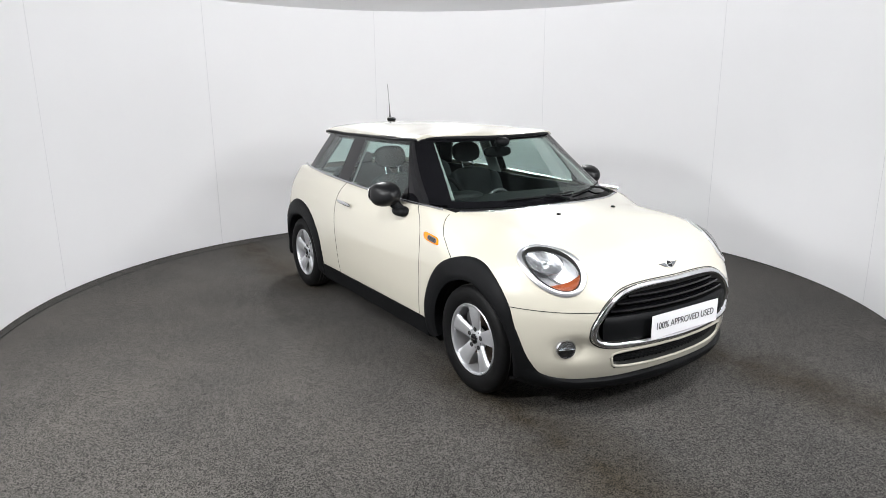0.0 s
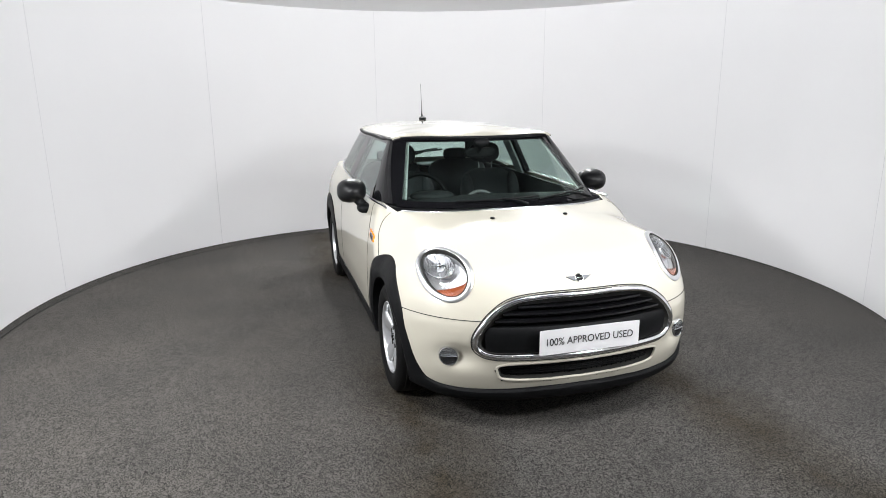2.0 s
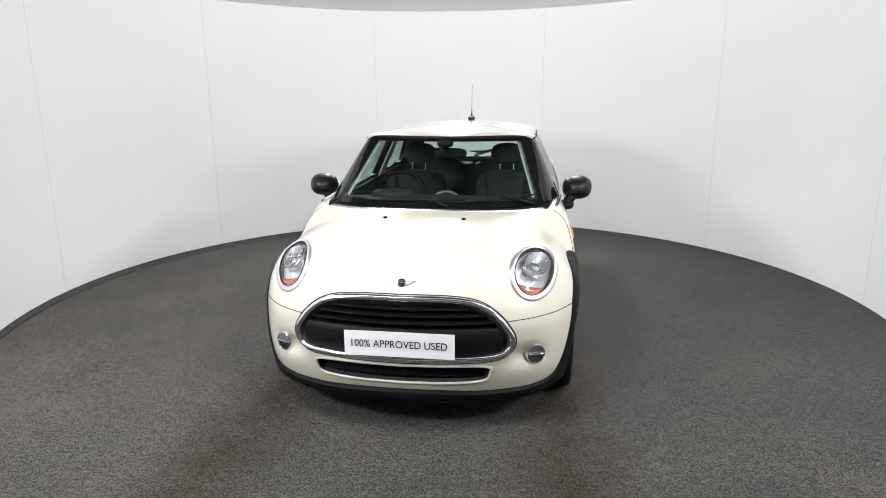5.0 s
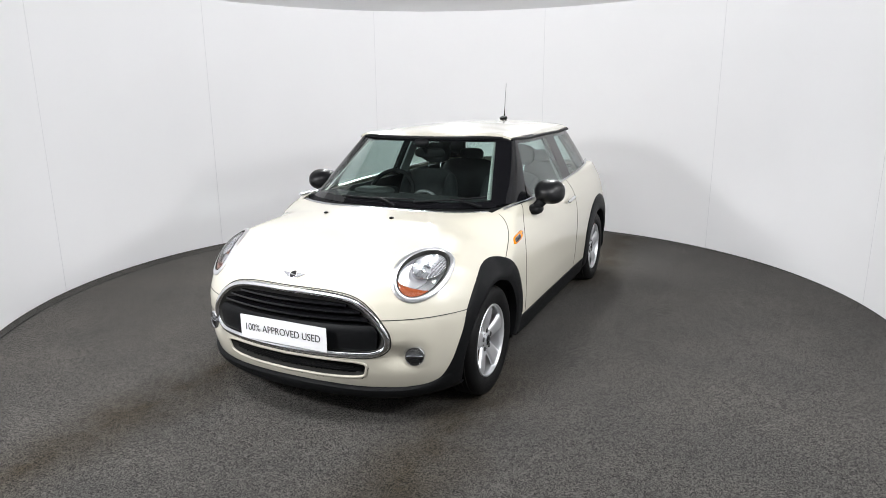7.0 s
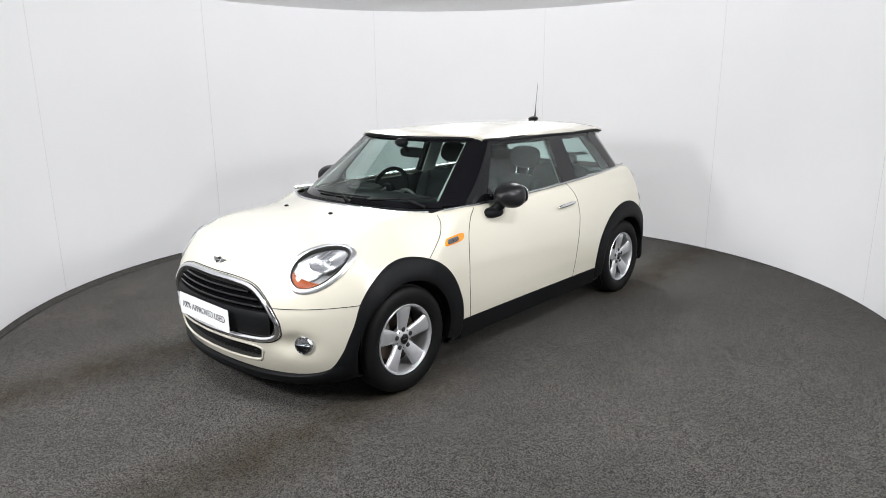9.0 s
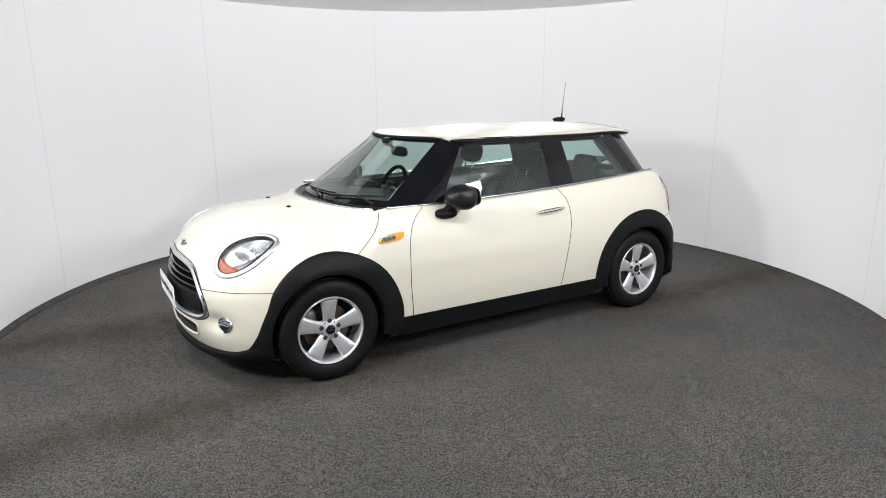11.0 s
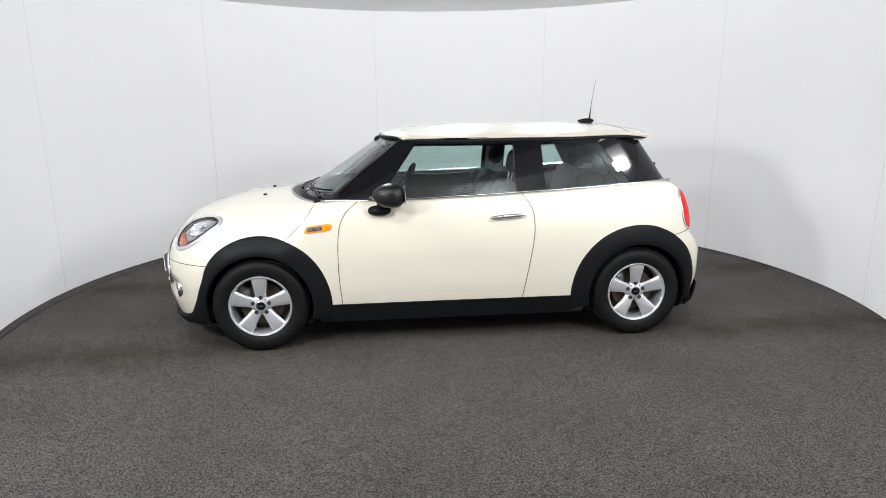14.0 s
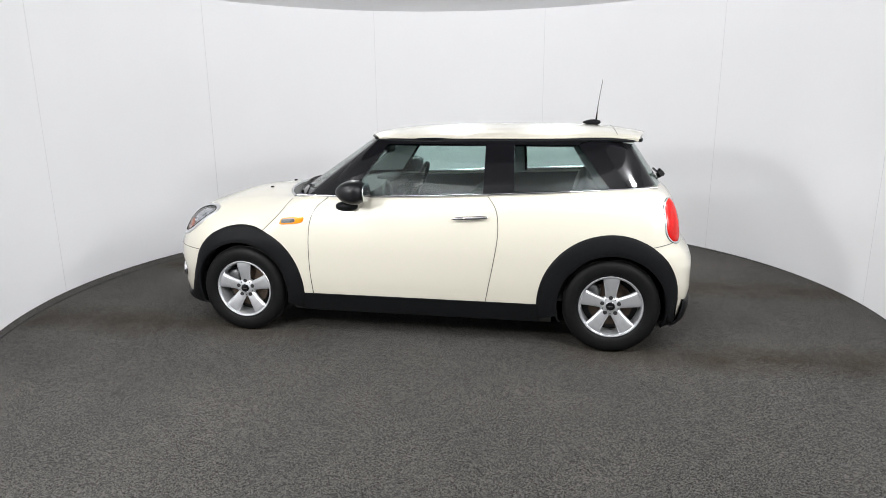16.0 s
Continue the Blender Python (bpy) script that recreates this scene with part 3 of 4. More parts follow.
def build_glasshouse(car):
    for s in (1, -1):
        b = belt_z
        E = ROOF_EDGE
        # door glass, pillars and quarter glass
        side_panel("door_window", GLASS, car, s, 0.470, -0.425, 0.235, -0.425, b(0.47), b(-0.425), 1.300, 1.306, 0.004)
        side_panel("door_pillar", GLOSSBLACK, car, s, -0.425, -0.620, -0.425, -0.612, b(-0.425), b(-0.62), 1.306, 1.304, 0.03)
        side_panel("quarter_window", GLASS, car, s, -0.620, -1.215, -0.612, -1.015, b(-0.62) + 0.006, b(-1.2), 1.304, 1.296, 0.004)
        side_panel("rear_pillar", GLOSSBLACK, car, s, -1.215, -1.325, -1.015, -1.130, b(-1.2), b(-1.32), 1.296, E, 0.03)
        side_panel("window_top_rail", GLOSSBLACK, car, s, 0.235, -1.015, 0.205, -1.055, 1.300, 1.296, E, E, 0.03, n=30, m=4)
        # windscreen pillar, rounded from the screen to the door glass
        rows = []
        for z in np.linspace(0.0, 1.0, 14):
            zz = b(0.55) + (E - b(0.55)) * z
            y0 = 0.655 - 0.150 * z
            p0 = np.array([float(screen_x(y0, zz)), y0, zz])
            p2 = side_pt(0.470 - 0.265 * z, zz)
            yc = float(glass_y(p2[0] + 0.10, zz))
            corner = np.array([float(screen_x(yc, zz)) * 0.5 + 0.5 * (p2[0] + 0.16), yc * 0.995, zz])
            rows.append([(1 - q) ** 2 * p0 + 2 * q * (1 - q) * corner + q * q * p2 for q in np.linspace(0, 1, 12)])
        G = np.array(rows) * (1, s, 1)
        patch("windscreen_pillar", G, GLOSSBLACK, car, 0.025, outward=(0.5, s, 0.3))
        # rear corner from the quarter glass seam to the tailgate glass
        rows = []
        for z in np.linspace(0.0, 1.0, 12):
            zz = b(-1.5) + (E - 0.02 - b(-1.5)) * z
            p0 = side_pt(-1.325 + 0.195 * z, zz)
            y1 = 0.53 - 0.07 * z
            p2 = np.array([float(rear_glass_x(y1, zz)), y1, zz])
            corner = np.array([p2[0] + 0.01, p0[1] - 0.06, zz])
            rows.append([(1 - q) ** 2 * p0 + 2 * q * (1 - q) * corner + q * q * p2 for q in np.linspace(0, 1, 10)])
        patch("rear_corner", np.array(rows) * (1, s, 1), GLOSSBLACK, car, 0.025, outward=(-0.5, s, 0.3), lift=-0.002)
        # bright strip along the belt
        X = np.linspace(0.84, -1.50, 70)
        Y = np.minimum(body_y(X, belt_c(X) - 0.012), 0.8)
        P = np.stack([X, s * (glass_y(X, belt_c(X)) + 0.009), belt_c(X) + 0.003], 1)
        N = np.tile([0.0, s * 0.75, 0.66], (len(X), 1))
        ribbon("belt_trim", P, N, 0.013, 0.005, DARKCHROME, car, label="bright metal belt strip", sink=0.012, rounded=True)
        # drip rail under the roof
        X = np.linspace(0.30, -1.37, 60)
        Yr = glass_y(X, np.full(60, E)) + 0.004 - 0.05 * np.clip((-1.25 - X) / 0.3, 0, 1) ** 2
        tube("roof_rail", np.stack([X, s * Yr, roof_z(X, Yr) - 0.026], 1), 0.012 - 0.008 * np.abs(np.linspace(-1, 1, 60)) ** 12, CLAD, car)
    # windscreen with its dark border
    def scr(y0, y1, z0, z1, e0, e1, n=30, m=12):
        S, T = np.linspace(0, 1, n)[:, None], np.linspace(0, 1, m)[None]
        Z = z0 + (z1 - z0) * T + 0 * S
        half = e0 + (e1 - e0) * (Z - 0.965) / (1.342 - 0.965)
        Y = half * (y0 + (y1 - y0) * S)
        return np.stack([screen_x(Y, Z), Y, Z], 2)
    zb, zt = 0.955, 1.345
    patch("windscreen", scr(-0.96, 0.96, zb + 0.030, zt - 0.030, 0.66, 0.505), SCREEN, car, 0.005, outward=(1, 0, 1))
    for s in (-1, 1):
        patch("screen_border", scr(s * 0.96, s * 1.0, zb, zt, 0.66, 0.505, 4), GLOSSBLACK, car, 0.006, outward=(1, 0, 1))
    patch("screen_border", scr(-0.96, 0.96, zb, zb + 0.030, 0.66, 0.505, 30, 4), GLOSSBLACK, car, 0.006, outward=(1, 0, 1))
    patch("screen_border", scr(-0.96, 0.96, zt - 0.030, zt, 0.66, 0.505, 30, 4), GLOSSBLACK, car, 0.006, outward=(1, 0, 1))
    # tailgate glass
    S, T = np.linspace(0, 1, 20)[:, None], np.linspace(0, 1, 10)[None]
    Z = 1.028 + (1.315 - 1.028) * T + 0 * S
    Y = (0.53 - 0.07 * T) * (2 * S - 1)
    patch("tailgate_window", np.stack([rear_glass_x(Y, Z), Y, Z], 2), GLASS, car, 0.005, outward=(-1, 0, 0.3))


def build_roof(car):
    # painted roof with turned-down edges and a spoiler lip
    n, m = 60, 41
    S, B = np.linspace(0, 1, n)[:, None], np.linspace(-1, 1, m)[None]
    halfw = lambda x: glass_y(x, np.full(np.shape(x), ROOF_EDGE)) + 0.004 - 0.05 * np.clip((-1.25 - x) / 0.3, 0, 1) ** 2
    xf = 0.440 - 0.32 * (0.56 * B) ** 2 - 0.40 * (0.56 * B) ** 4
    xr = -1.462 + 0.07 * B ** 2
    X = xf + (xr - xf) * S
    Y = halfw(X) * B
    Z = roof_z(X, Y)
    edge = np.clip((np.abs(B) - 0.93) / 0.07, 0, 1)
    Z = Z - 0.010 * edge ** 2 - 0.010 * np.clip((0.03 - S) / 0.03, 0, 1) ** 2
    patch("roof", np.stack([X, Y, Z], 2), PAINT, car, 0.020, outward=(0, 0, 1), sharp=60)
    yb = np.linspace(-0.530, 0.530, 40)
    xs = 0.446 - 0.32 * yb ** 2 - 0.40 * yb ** 4
    P = np.stack([xs, yb, roof_z(xs - 0.006, yb) - 0.024], 1)
    tube("roof_front_seal", P, 0.011 - 0.006 * (np.abs(yb) / 0.53) ** 8, CLAD, car)
    blob("spoiler_underside", (-1.365, 0, 1.322), (0.075, 0.45, 0.018), CLAD, car, 4, 24, turn=(0, -8, 0))
    # aerial
    blob("aerial_base", (-1.110, 0, 1.417), (0.064, 0.033, 0.022), CLAD, car, 2.1, taper=0.45)
    tube("aerial_rod", [(-1.140, 0, 1.425), (-1.146, 0, 1.50), (-1.158, 0, 1.60), (-1.175, 0, 1.715)], [0.0080, 0.0026, 0.0018, 0.0013], CLAD, car)


# ---- the car: wheels ----
def build_wheel(car):
    """Front left wheel; its own axle is the y axis, the outside at +y."""
    w = new("wheel")
    w.parent = car
    w.location = (AXLE, HUB_Y, WHEEL_Z)
    tyre = [(0.196, 0.062), (0.206, 0.074), (0.222, 0.082), (0.250, 0.088), (0.275, 0.084), (0.292, 0.073), (0.299, 0.060),
            (0.302, 0.03), (0.303, 0.0), (0.302, -0.03), (0.299, -0.060), (0.292, -0.075), (0.25, -0.088), (0.205, -0.08), (0.19, -0.06), (0.188, 0.0)]
    t = lathe("tyre", tyre, RUBBER, w, 96)
    for k in (-0.040, -0.013, 0.013, 0.040):
        lathe("tread_groove", [(0.3000, k - 0.003), (0.3032, k - 0.003), (0.3032, k + 0.003), (0.3000, k + 0.003)], GAP, t, 72)
    # rim lip and barrel
    lathe("rim", [(0.199, 0.064), (0.201, 0.070), (0.197, 0.075), (0.191, 0.073), (0.186, 0.066), (0.183, 0.050), (0.180, -0.06), (0.185, -0.06), (0.19, 0.03)], ALLOY, w, 96)
    lathe("brake_disc", [(0.060, -0.012), (0.140, -0.012), (0.140, -0.030), (0.060, -0.030)], STEEL, w, 64)
    lathe("wheel_back", [(0.0, -0.045), (0.182, -0.045), (0.182, -0.055), (0.0, -0.055)], GAP, w, 48)
    blob("brake_caliper", (0.105, -0.022, 0.075), (0.045, 0.035, 0.05), ALLOYDARK, w, 3, 16)
    lathe("hub", [(0.0, 0.052), (0.028, 0.052), (0.052, 0.047), (0.064, 0.040), (0.068, 0.020), (0.05, 0.0), (0.0, 0.0)], ALLOY, w, 48)
    cap = lathe("hub_cap", [(0.0, 0.060), (0.022, 0.059), (0.0265, 0.056), (0.027, 0.045), (0.0, 0.045)], GLOSSBLACK, w, 32)
    lathe("cap_ring", [(0.0265, 0.0565), (0.0295, 0.0570), (0.0305, 0.052), (0.0265, 0.050)], CHROME, cap, 32)
    part("cap_mark", [(-0.016, 0.0612, -0.003), (0.016, 0.0612, -0.003), (0.016, 0.0612, 0.003), (-0.016, 0.0612, 0.003),
                      (-0.016, 0.0585, -0.003), (0.016, 0.0585, -0.003), (0.016, 0.0585, 0.003), (-0.016, 0.0585, 0.003)],
         [(3, 2, 1, 0), (0, 1, 5, 4), (2, 3, 7, 6), (1, 2, 6, 5), (3, 0, 4, 7)], CHROME, cap, smooth=False)
    for i in range(5):
        a0 = radians(90 + 72 * i)
        # a broad spoke that widens at the hub and again slightly at the rim
        R = np.linspace(0.040, 0.190, 14)
        half = np.interp(R, [0.04, 0.065, 0.10, 0.14, 0.175, 0.190], [0.028, 0.035, 0.039, 0.046, 0.053, 0.058])
        h = np.interp(R, [0.04, 0.07, 0.12, 0.17, 0.19], [0.044, 0.050, 0.060, 0.066, 0.064])
        q = np.array([-1.0, -0.93, -0.68, -0.35, 0, 0.35, 0.68, 0.93, 1.0])
        drop = np.array([0.016, 0.006, 0.0008, 0.0003, 0.0, 0.0003, 0.0008, 0.006, 0.016])
        er, et = np.array([math.cos(a0), 0, math.sin(a0)]), np.array([-math.sin(a0), 0, math.cos(a0)])
        G = R[:, None, None] * er + (half[:, None] * q[None])[..., None] * et + (h[:, None] - drop[None])[..., None] * np.array([0, 1.0, 0])
        patch("spoke", G, ALLOY, w, 0.022, outward=(0, 1, 0), sharp=50)
        bolt = lathe("wheel_bolt", [(0.0, 0.0525), (0.0070, 0.0525), (0.0090, 0.0505), (0.0090, 0.03), (0.0, 0.03)], BOLT, w, 12)
        bolt.location = (0.054 * math.cos(a0), 0, 0.054 * math.sin(a0))
        lathe("bolt_well", [(0.0088, 0.0508), (0.0130, 0.0512), (0.0135, 0.0480), (0.0088, 0.0480)], GAP, bolt, 16)
        ab = a0 + radians(36)
        pin = lathe("hub_pin", [(0.0, 0.0485), (0.0040, 0.0485), (0.0045, 0.046), (0.0045, 0.03), (0.0, 0.03)], BOLT, w, 8)
        pin.location = (0.050 * math.cos(ab), 0, 0.050 * math.sin(ab))
    return w


def build_wheels(car):
    w = build_wheel(car)
    for x, s in ((-AXLE, 1), (AXLE, -1), (-AXLE, -1)):
        m = Matrix.Translation((x, s * HUB_Y, WHEEL_Z))
        if s < 0:
            m = m @ Matrix.Rotation(math.pi, 4, "Z")
        copy_thing(w, m)


# ---- the car: trim and lamps ----
def mapped(fun, pts, depth=0.0):
    """Places under the surface given by fun (on_front, on_side...) at flat points, sunk by depth."""
    P, N = fun(pts)
    return P - N * np.asarray(depth)[..., None] if np.ndim(depth) else P - N * depth


def disc_on(name, fun, loop, rings, depths, mat, parent, label="", thick=0.0):
    """A sheet over a loop on the body, ring by ring from its middle, each ring sunk by its depth."""
    loop = np.asarray(loop, float)
    c = loop.mean(0)
    V, N0 = [], len(loop)
    for r, d in zip(rings, depths):
        V.append(mapped(fun, c + (loop - c) * r, d))
    V = np.concatenate(V)
    F = grid_faces(len(rings), N0, False, True)
    F.append(tuple(range(N0)))
    ob = part(name, V, F, mat, parent, label, sharp=50)
    bm = bmesh.new()
    bm.from_mesh(ob.data)
    bmesh.ops.recalc_face_normals(bm, faces=bm.faces)
    bm.to_mesh(ob.data)
    bm.free()
    return ob


def ring_on(name, fun, loop, width, height, mat, parent, label="", sink=0.004, lift=0.0):
    P, N = fun(loop)
    return ribbon(name, P + N * lift, N, width, height, mat, parent, True, label, sink, True)


def on_rear(yz):
    yz = np.asarray(yz, float)
    P = np.stack([body_rx(yz[:, 0], yz[:, 1]), yz[:, 0], yz[:, 1]], 1)
    return P, body_n(P)


def build_cladding(car):
    for s in (1, -1):
        for ax, fr in ((AXLE, True), (-AXLE, False)):
            if fr:
                ro = curve([-25, -8, -4, 10, 24, 43, 62, 90, 130, 165, 205], [0.53, 0.475, 0.442, 0.402, 0.395, 0.425, 0.446, 0.459, 0.468, 0.462, 0.462])
                a0, a1 = -18, 194
            else:
                ro = curve([-20, 0, 30, 60, 90, 130, 155, 180, 205], [0.472, 0.468, 0.470, 0.472, 0.472, 0.455, 0.428, 0.392, 0.37])
                a0, a1 = -12, 204
            A = np.linspace(a0, a1, 84)
            q = np.array([0.0, 0.10, 0.30, 0.60, 0.85, 0.95, 1.0])
            lift = np.array([0.001, 0.008, 0.011, 0.010, 0.007, 0.004, -0.003])
            ri = 0.337
            R = ri + (ro(A)[:, None] - ri) * q[None]
            X = ax + R * np.cos(np.radians(A))[:, None]
            Z = np.maximum(WHEEL_Z + R * np.sin(np.radians(A))[:, None], 0.175)
            Y = body_y(X, Z) + lift[None]
            G = np.stack([X, Y, Z], 2)
            lip = G[:, :1].copy()
            lip[:, 0, 1] -= 0.05
            G = np.concatenate([lip, G], 1) * (1, s, 1)
            patch("arch_cladding", G, CLAD, car, 0.008, outward=(0, s, 0))
            # wheel well
            th = np.radians(np.linspace(-35, 215, 40))
            wx, wz = ax + 0.352 * np.cos(th), np.maximum(WHEEL_Z + 0.352 * np.sin(th), 0.17)
            rim = np.minimum(0.80, body_y(wx, wz) - 0.014)
            W = np.stack([np.stack([wx, yy, wz], 1) for yy in (rim, np.minimum(rim, 0.66), np.full(40, 0.46))], 1) * (1, s, 1)
            F = grid_faces(40, 3) + [tuple(3 * i + 2 for i in range(40))]
            part("wheel_well", W.reshape(-1, 3), F, GAP, car)
        # sill
        X, Z = np.meshgrid(np.linspace(0.80, -0.80, 40), np.array([0.165, 0.18, 0.21, 0.25, 0.285, 0.300, 0.304]), indexing="ij")
        lift = np.array([-0.060, -0.020, -0.012, -0.005, 0.003, 0.007, 0.0])
        patch("sill", np.stack([X, s * (body_y(X, 0 * Z + 0.295) + lift), Z], 2), CLAD, car, 0.006, outward=(0, s, 0))
        # mud flap behind the rear wheel
        blob("mud_flap", (-1.600, s * 0.775, 0.335), (0.022, 0.055, 0.125), CLAD, car, 4, 16, turn=(0, 8, 0))
    # lower lip of the front bumper
    yb = np.linspace(-0.775, 0.775, 64)
    zt = curve([0, 0.20, 0.38, 0.55, 0.66, 0.74, 0.82], [0.234, 0.230, 0.222, 0.221, 0.230, 0.262, 0.36])(np.abs(yb))
    q = np.array([0, 0.12, 0.3, 0.5, 0.7, 0.9, 0.98, 1.0])
    Z = 0.165 + (zt[:, None] - 0.165) * q
    Yy = np.broadcast_to(yb[:, None], Z.shape)
    lift = np.array([-0.02, 0.022, 0.032, 0.032, 0.029, 0.022, 0.012, -0.006])
    P, N = on_front(np.stack([Yy.ravel(), Z.ravel()], 1))
    ease = np.repeat(1 - 0.7 * (np.abs(yb) / 0.775) ** 6, 8)
    patch("front_lip", (P + N * (np.tile(lift, 64) * ease)[:, None]).reshape(64, 8, 3), CLAD, car, 0.008, outward=(1, 0, 0))
    zt = curve([0, 0.5, 0.7, 0.80], [0.34, 0.34, 0.345, 0.37])(np.abs(yb))
    Z = 0.175 + (zt[:, None] - 0.175) * q
    P, N = on_rear(np.stack([Yy.ravel() * 0.98, Z.ravel()], 1))
    patch("rear_valance", (P + N * np.tile(lift, 64)[:, None]).reshape(64, 8, 3), CLAD, car, 0.008, outward=(-1, 0, 0))


def build_front(car):
    # radiator grille
    grille = new("radiator_grille")
    grille.parent = car
    loop = grille_loop(0.0)
    disc_on("grille_back", on_front, loop, [0.02, 0.5, 0.9, 1.0], [0.075, 0.075, 0.07, 0.0], GAP, grille)
    P, N = on_front(grille_loop(0.014))
    T = tangents(P, True)
    A = unit(np.cross(T, N))
    sec = [(-0.015, -0.012), (-0.015, 0.003), (-0.009, 0.010), (0.002, 0.012), (0.010, 0.009), (0.015, 0.0), (0.015, -0.012)]
    sweep("grille_frame", P, A, N, sec, CHROME, grille, True, "bright chrome grille surround")
    ring_on("grille_seal", on_front, grille_loop(0.031), 0.006, 0.002, GAP, grille)
    for z, wy in ((0.641, 0.330), (0.608, 0.405), (0.573, 0.445)):
        y = np.linspace(-wy, wy, 41)
        P, N = on_front(np.stack([y, np.full(41, z)], 1))
        U = np.tile([0, 0, 1.0], (41, 1))
        Fw = np.tile([1.0, 0, 0], (41, 1)) - 0.35 * np.c_[np.zeros(41), -y, np.zeros(41)]
        sweep("grille_bar", P - N * 0.022, unit(Fw), U, [(-0.03, -0.006), (0.006, -0.009), (0.014, -0.003), (0.012, 0.006), (-0.03, 0.010)], GLOSSBLACK, grille)
    # broad plate carrier in the lower half
    y = np.linspace(-0.490, 0.490, 41)
    rows = []
    for z, d in ((0.408, 0.05), (0.413, 0.014), (0.43, 0.006), (0.51, 0.004), (0.532, 0.008), (0.543, 0.016), (0.548, 0.05)):
        P, N = on_front(np.stack([y * np.interp(z, [0.40, 0.43, 0.47, 0.51, 0.55], [0.93, 0.985, 1.02, 1.0, 0.955]), np.full(41, z)], 1))
        rows.append(P - N * d)
    patch("plate_carrier", np.array(rows), CLAD, grille, 0.006, outward=(1, 0, 0))
    plate = new("number_plate")
    plate.parent = car
    tagged(plate, "white plate lettered 100% APPROVED USED")
    w, h, x = 0.262, 0.061, 1.992
    prof = superloop(0.008, 0.477, w, h, 90, 64)
    V = [(x - 0.004, *p) for p in prof] + [(x, *p) for p in prof]
    part("plate_board", V, [tuple(range(64))[::-1], tuple(64 + i for i in range(64))] + [(i, (i + 1) % 64, 64 + (i + 1) % 64, 64 + i) for i in range(64)], PLATE, plate, sharp=30)
    lettering("plate_letters", "100% APPROVED USED", 0.455, 0.036, Matrix.Translation((x + 0.0012, 0.008, 0.4785)) @ Matrix(((0, 0, 1, 0), (1, 0, 0, 0), (0, 1, 0, 0), (0, 0, 0, 1))), INK, plate)
    # lower intake with a mesh
    intake = new("lower_intake")
    intake.parent = car
    disc_on("intake_back", on_front, intake_loop(), [0.02, 0.6, 0.97, 1.0], [0.06, 0.06, 0.05, 0.0], GAP, intake)
    ring_on("intake_lip", on_front, intake_loop(0.004), 0.012, 0.0045, PAINT, intake, sink=0.006)
    for z in (0.293, 0.305, 0.317, 0.329, 0.341):
        P, N = on_front(np.stack([np.linspace(-0.40, 0.40, 31), np.full(31, z)], 1))
        tube("mesh_bar", P - N * 0.03, 0.0035, CLAD, intake, 6)
    for y in np.linspace(-0.36, 0.36, 25):
        P, N = on_front(np.stack([np.full(4, y), np.linspace(0.278, 0.356, 4)], 1))
        tube("mesh_bar", P - N * 0.032, 0.003, CLAD, intake, 5)
    # badge on the bonnet nose
    badge = new("badge")
    badge.parent = car
    c, n = on_top([(1.868, 0.0)])
    c, n = c[0], n[0]
    v = unit(np.array([-n[2], 0, n[0]]))
    if v[2] < 0:
        v = -v
    u = np.array([0, 1.0, 0])
    at = lambda a, b, d=0.0: c + a * u + b * v + d * n
    for s in (-1, 1):
        rows = [[at(s * a, b, 0.005 - 0.02 * a * a) for a in np.linspace(0.016, w2, 8)] for b, w2 in ((-0.012, 0.030), (-0.006, 0.040), (0.0, 0.050), (0.006, 0.058), (0.011, 0.068))]
        patch("badge_wing", rows, WING, badge, 0.005, outward=n)
    a = np.linspace(0, 2 * np.pi, 32, endpoint=False)
    for nm, r0, r1, d, mat in (("badge_ring", 0.018, 0.0225, 0.0065, CHROME), ("badge_disc", 0.0, 0.018, 0.0055, GLOSSBLACK)):
        V = [at(r * math.cos(k), r * math.sin(k), dd) for r, dd in ((r0, -0.004), (r0, d), (r1, d * 0.8), (r1, -0.004)) for k in a]
        part(nm, V, grid_faces(4, 32, False, True), mat, badge, sharp=30)
    blob("badge_bar", at(0, 0, 0.0055), (0.003, 0.0135, 0.0035), CHROME, badge, 5, 12)
    # washer jets
    for s in (-1, 1):
        p, n = on_top([(1.268, s * 0.222)])
        blob("washer_jet", p[0] + n[0] * 0.004, (0.014, 0.013, 0.007), CLAD, car, 2.2, 14)


def lettering(name, text, width, height, m, mat, parent):
    cu = bpy.data.curves.new(name, "FONT")
    cu.body, cu.align_x, cu.align_y, cu.size, cu.extrude = text, "CENTER", "CENTER", 0.05, 0.0006
    tmp = new(name + "_source", cu)
    bpy.context.view_layer.update()
    me = bpy.data.meshes.new_from_object(tmp.evaluated_get(bpy.context.evaluated_depsgraph_get()))
    bpy.data.objects.remove(tmp)
    co = np.array([v.co for v in me.vertices])
    lo, hi = co.min(0), co.max(0)
    k = Matrix.Diagonal((width / (hi[0] - lo[0]), height / (hi[1] - lo[1]), 1, 1)) @ Matrix.Translation((-(lo[0] + hi[0]) / 2, -(lo[1] + hi[1]) / 2, 0))
    me.transform(m @ k)
    me.materials.clear()
    me.materials.append(mat)
    ob = new(name, me)
    ob.parent = parent
    return ob


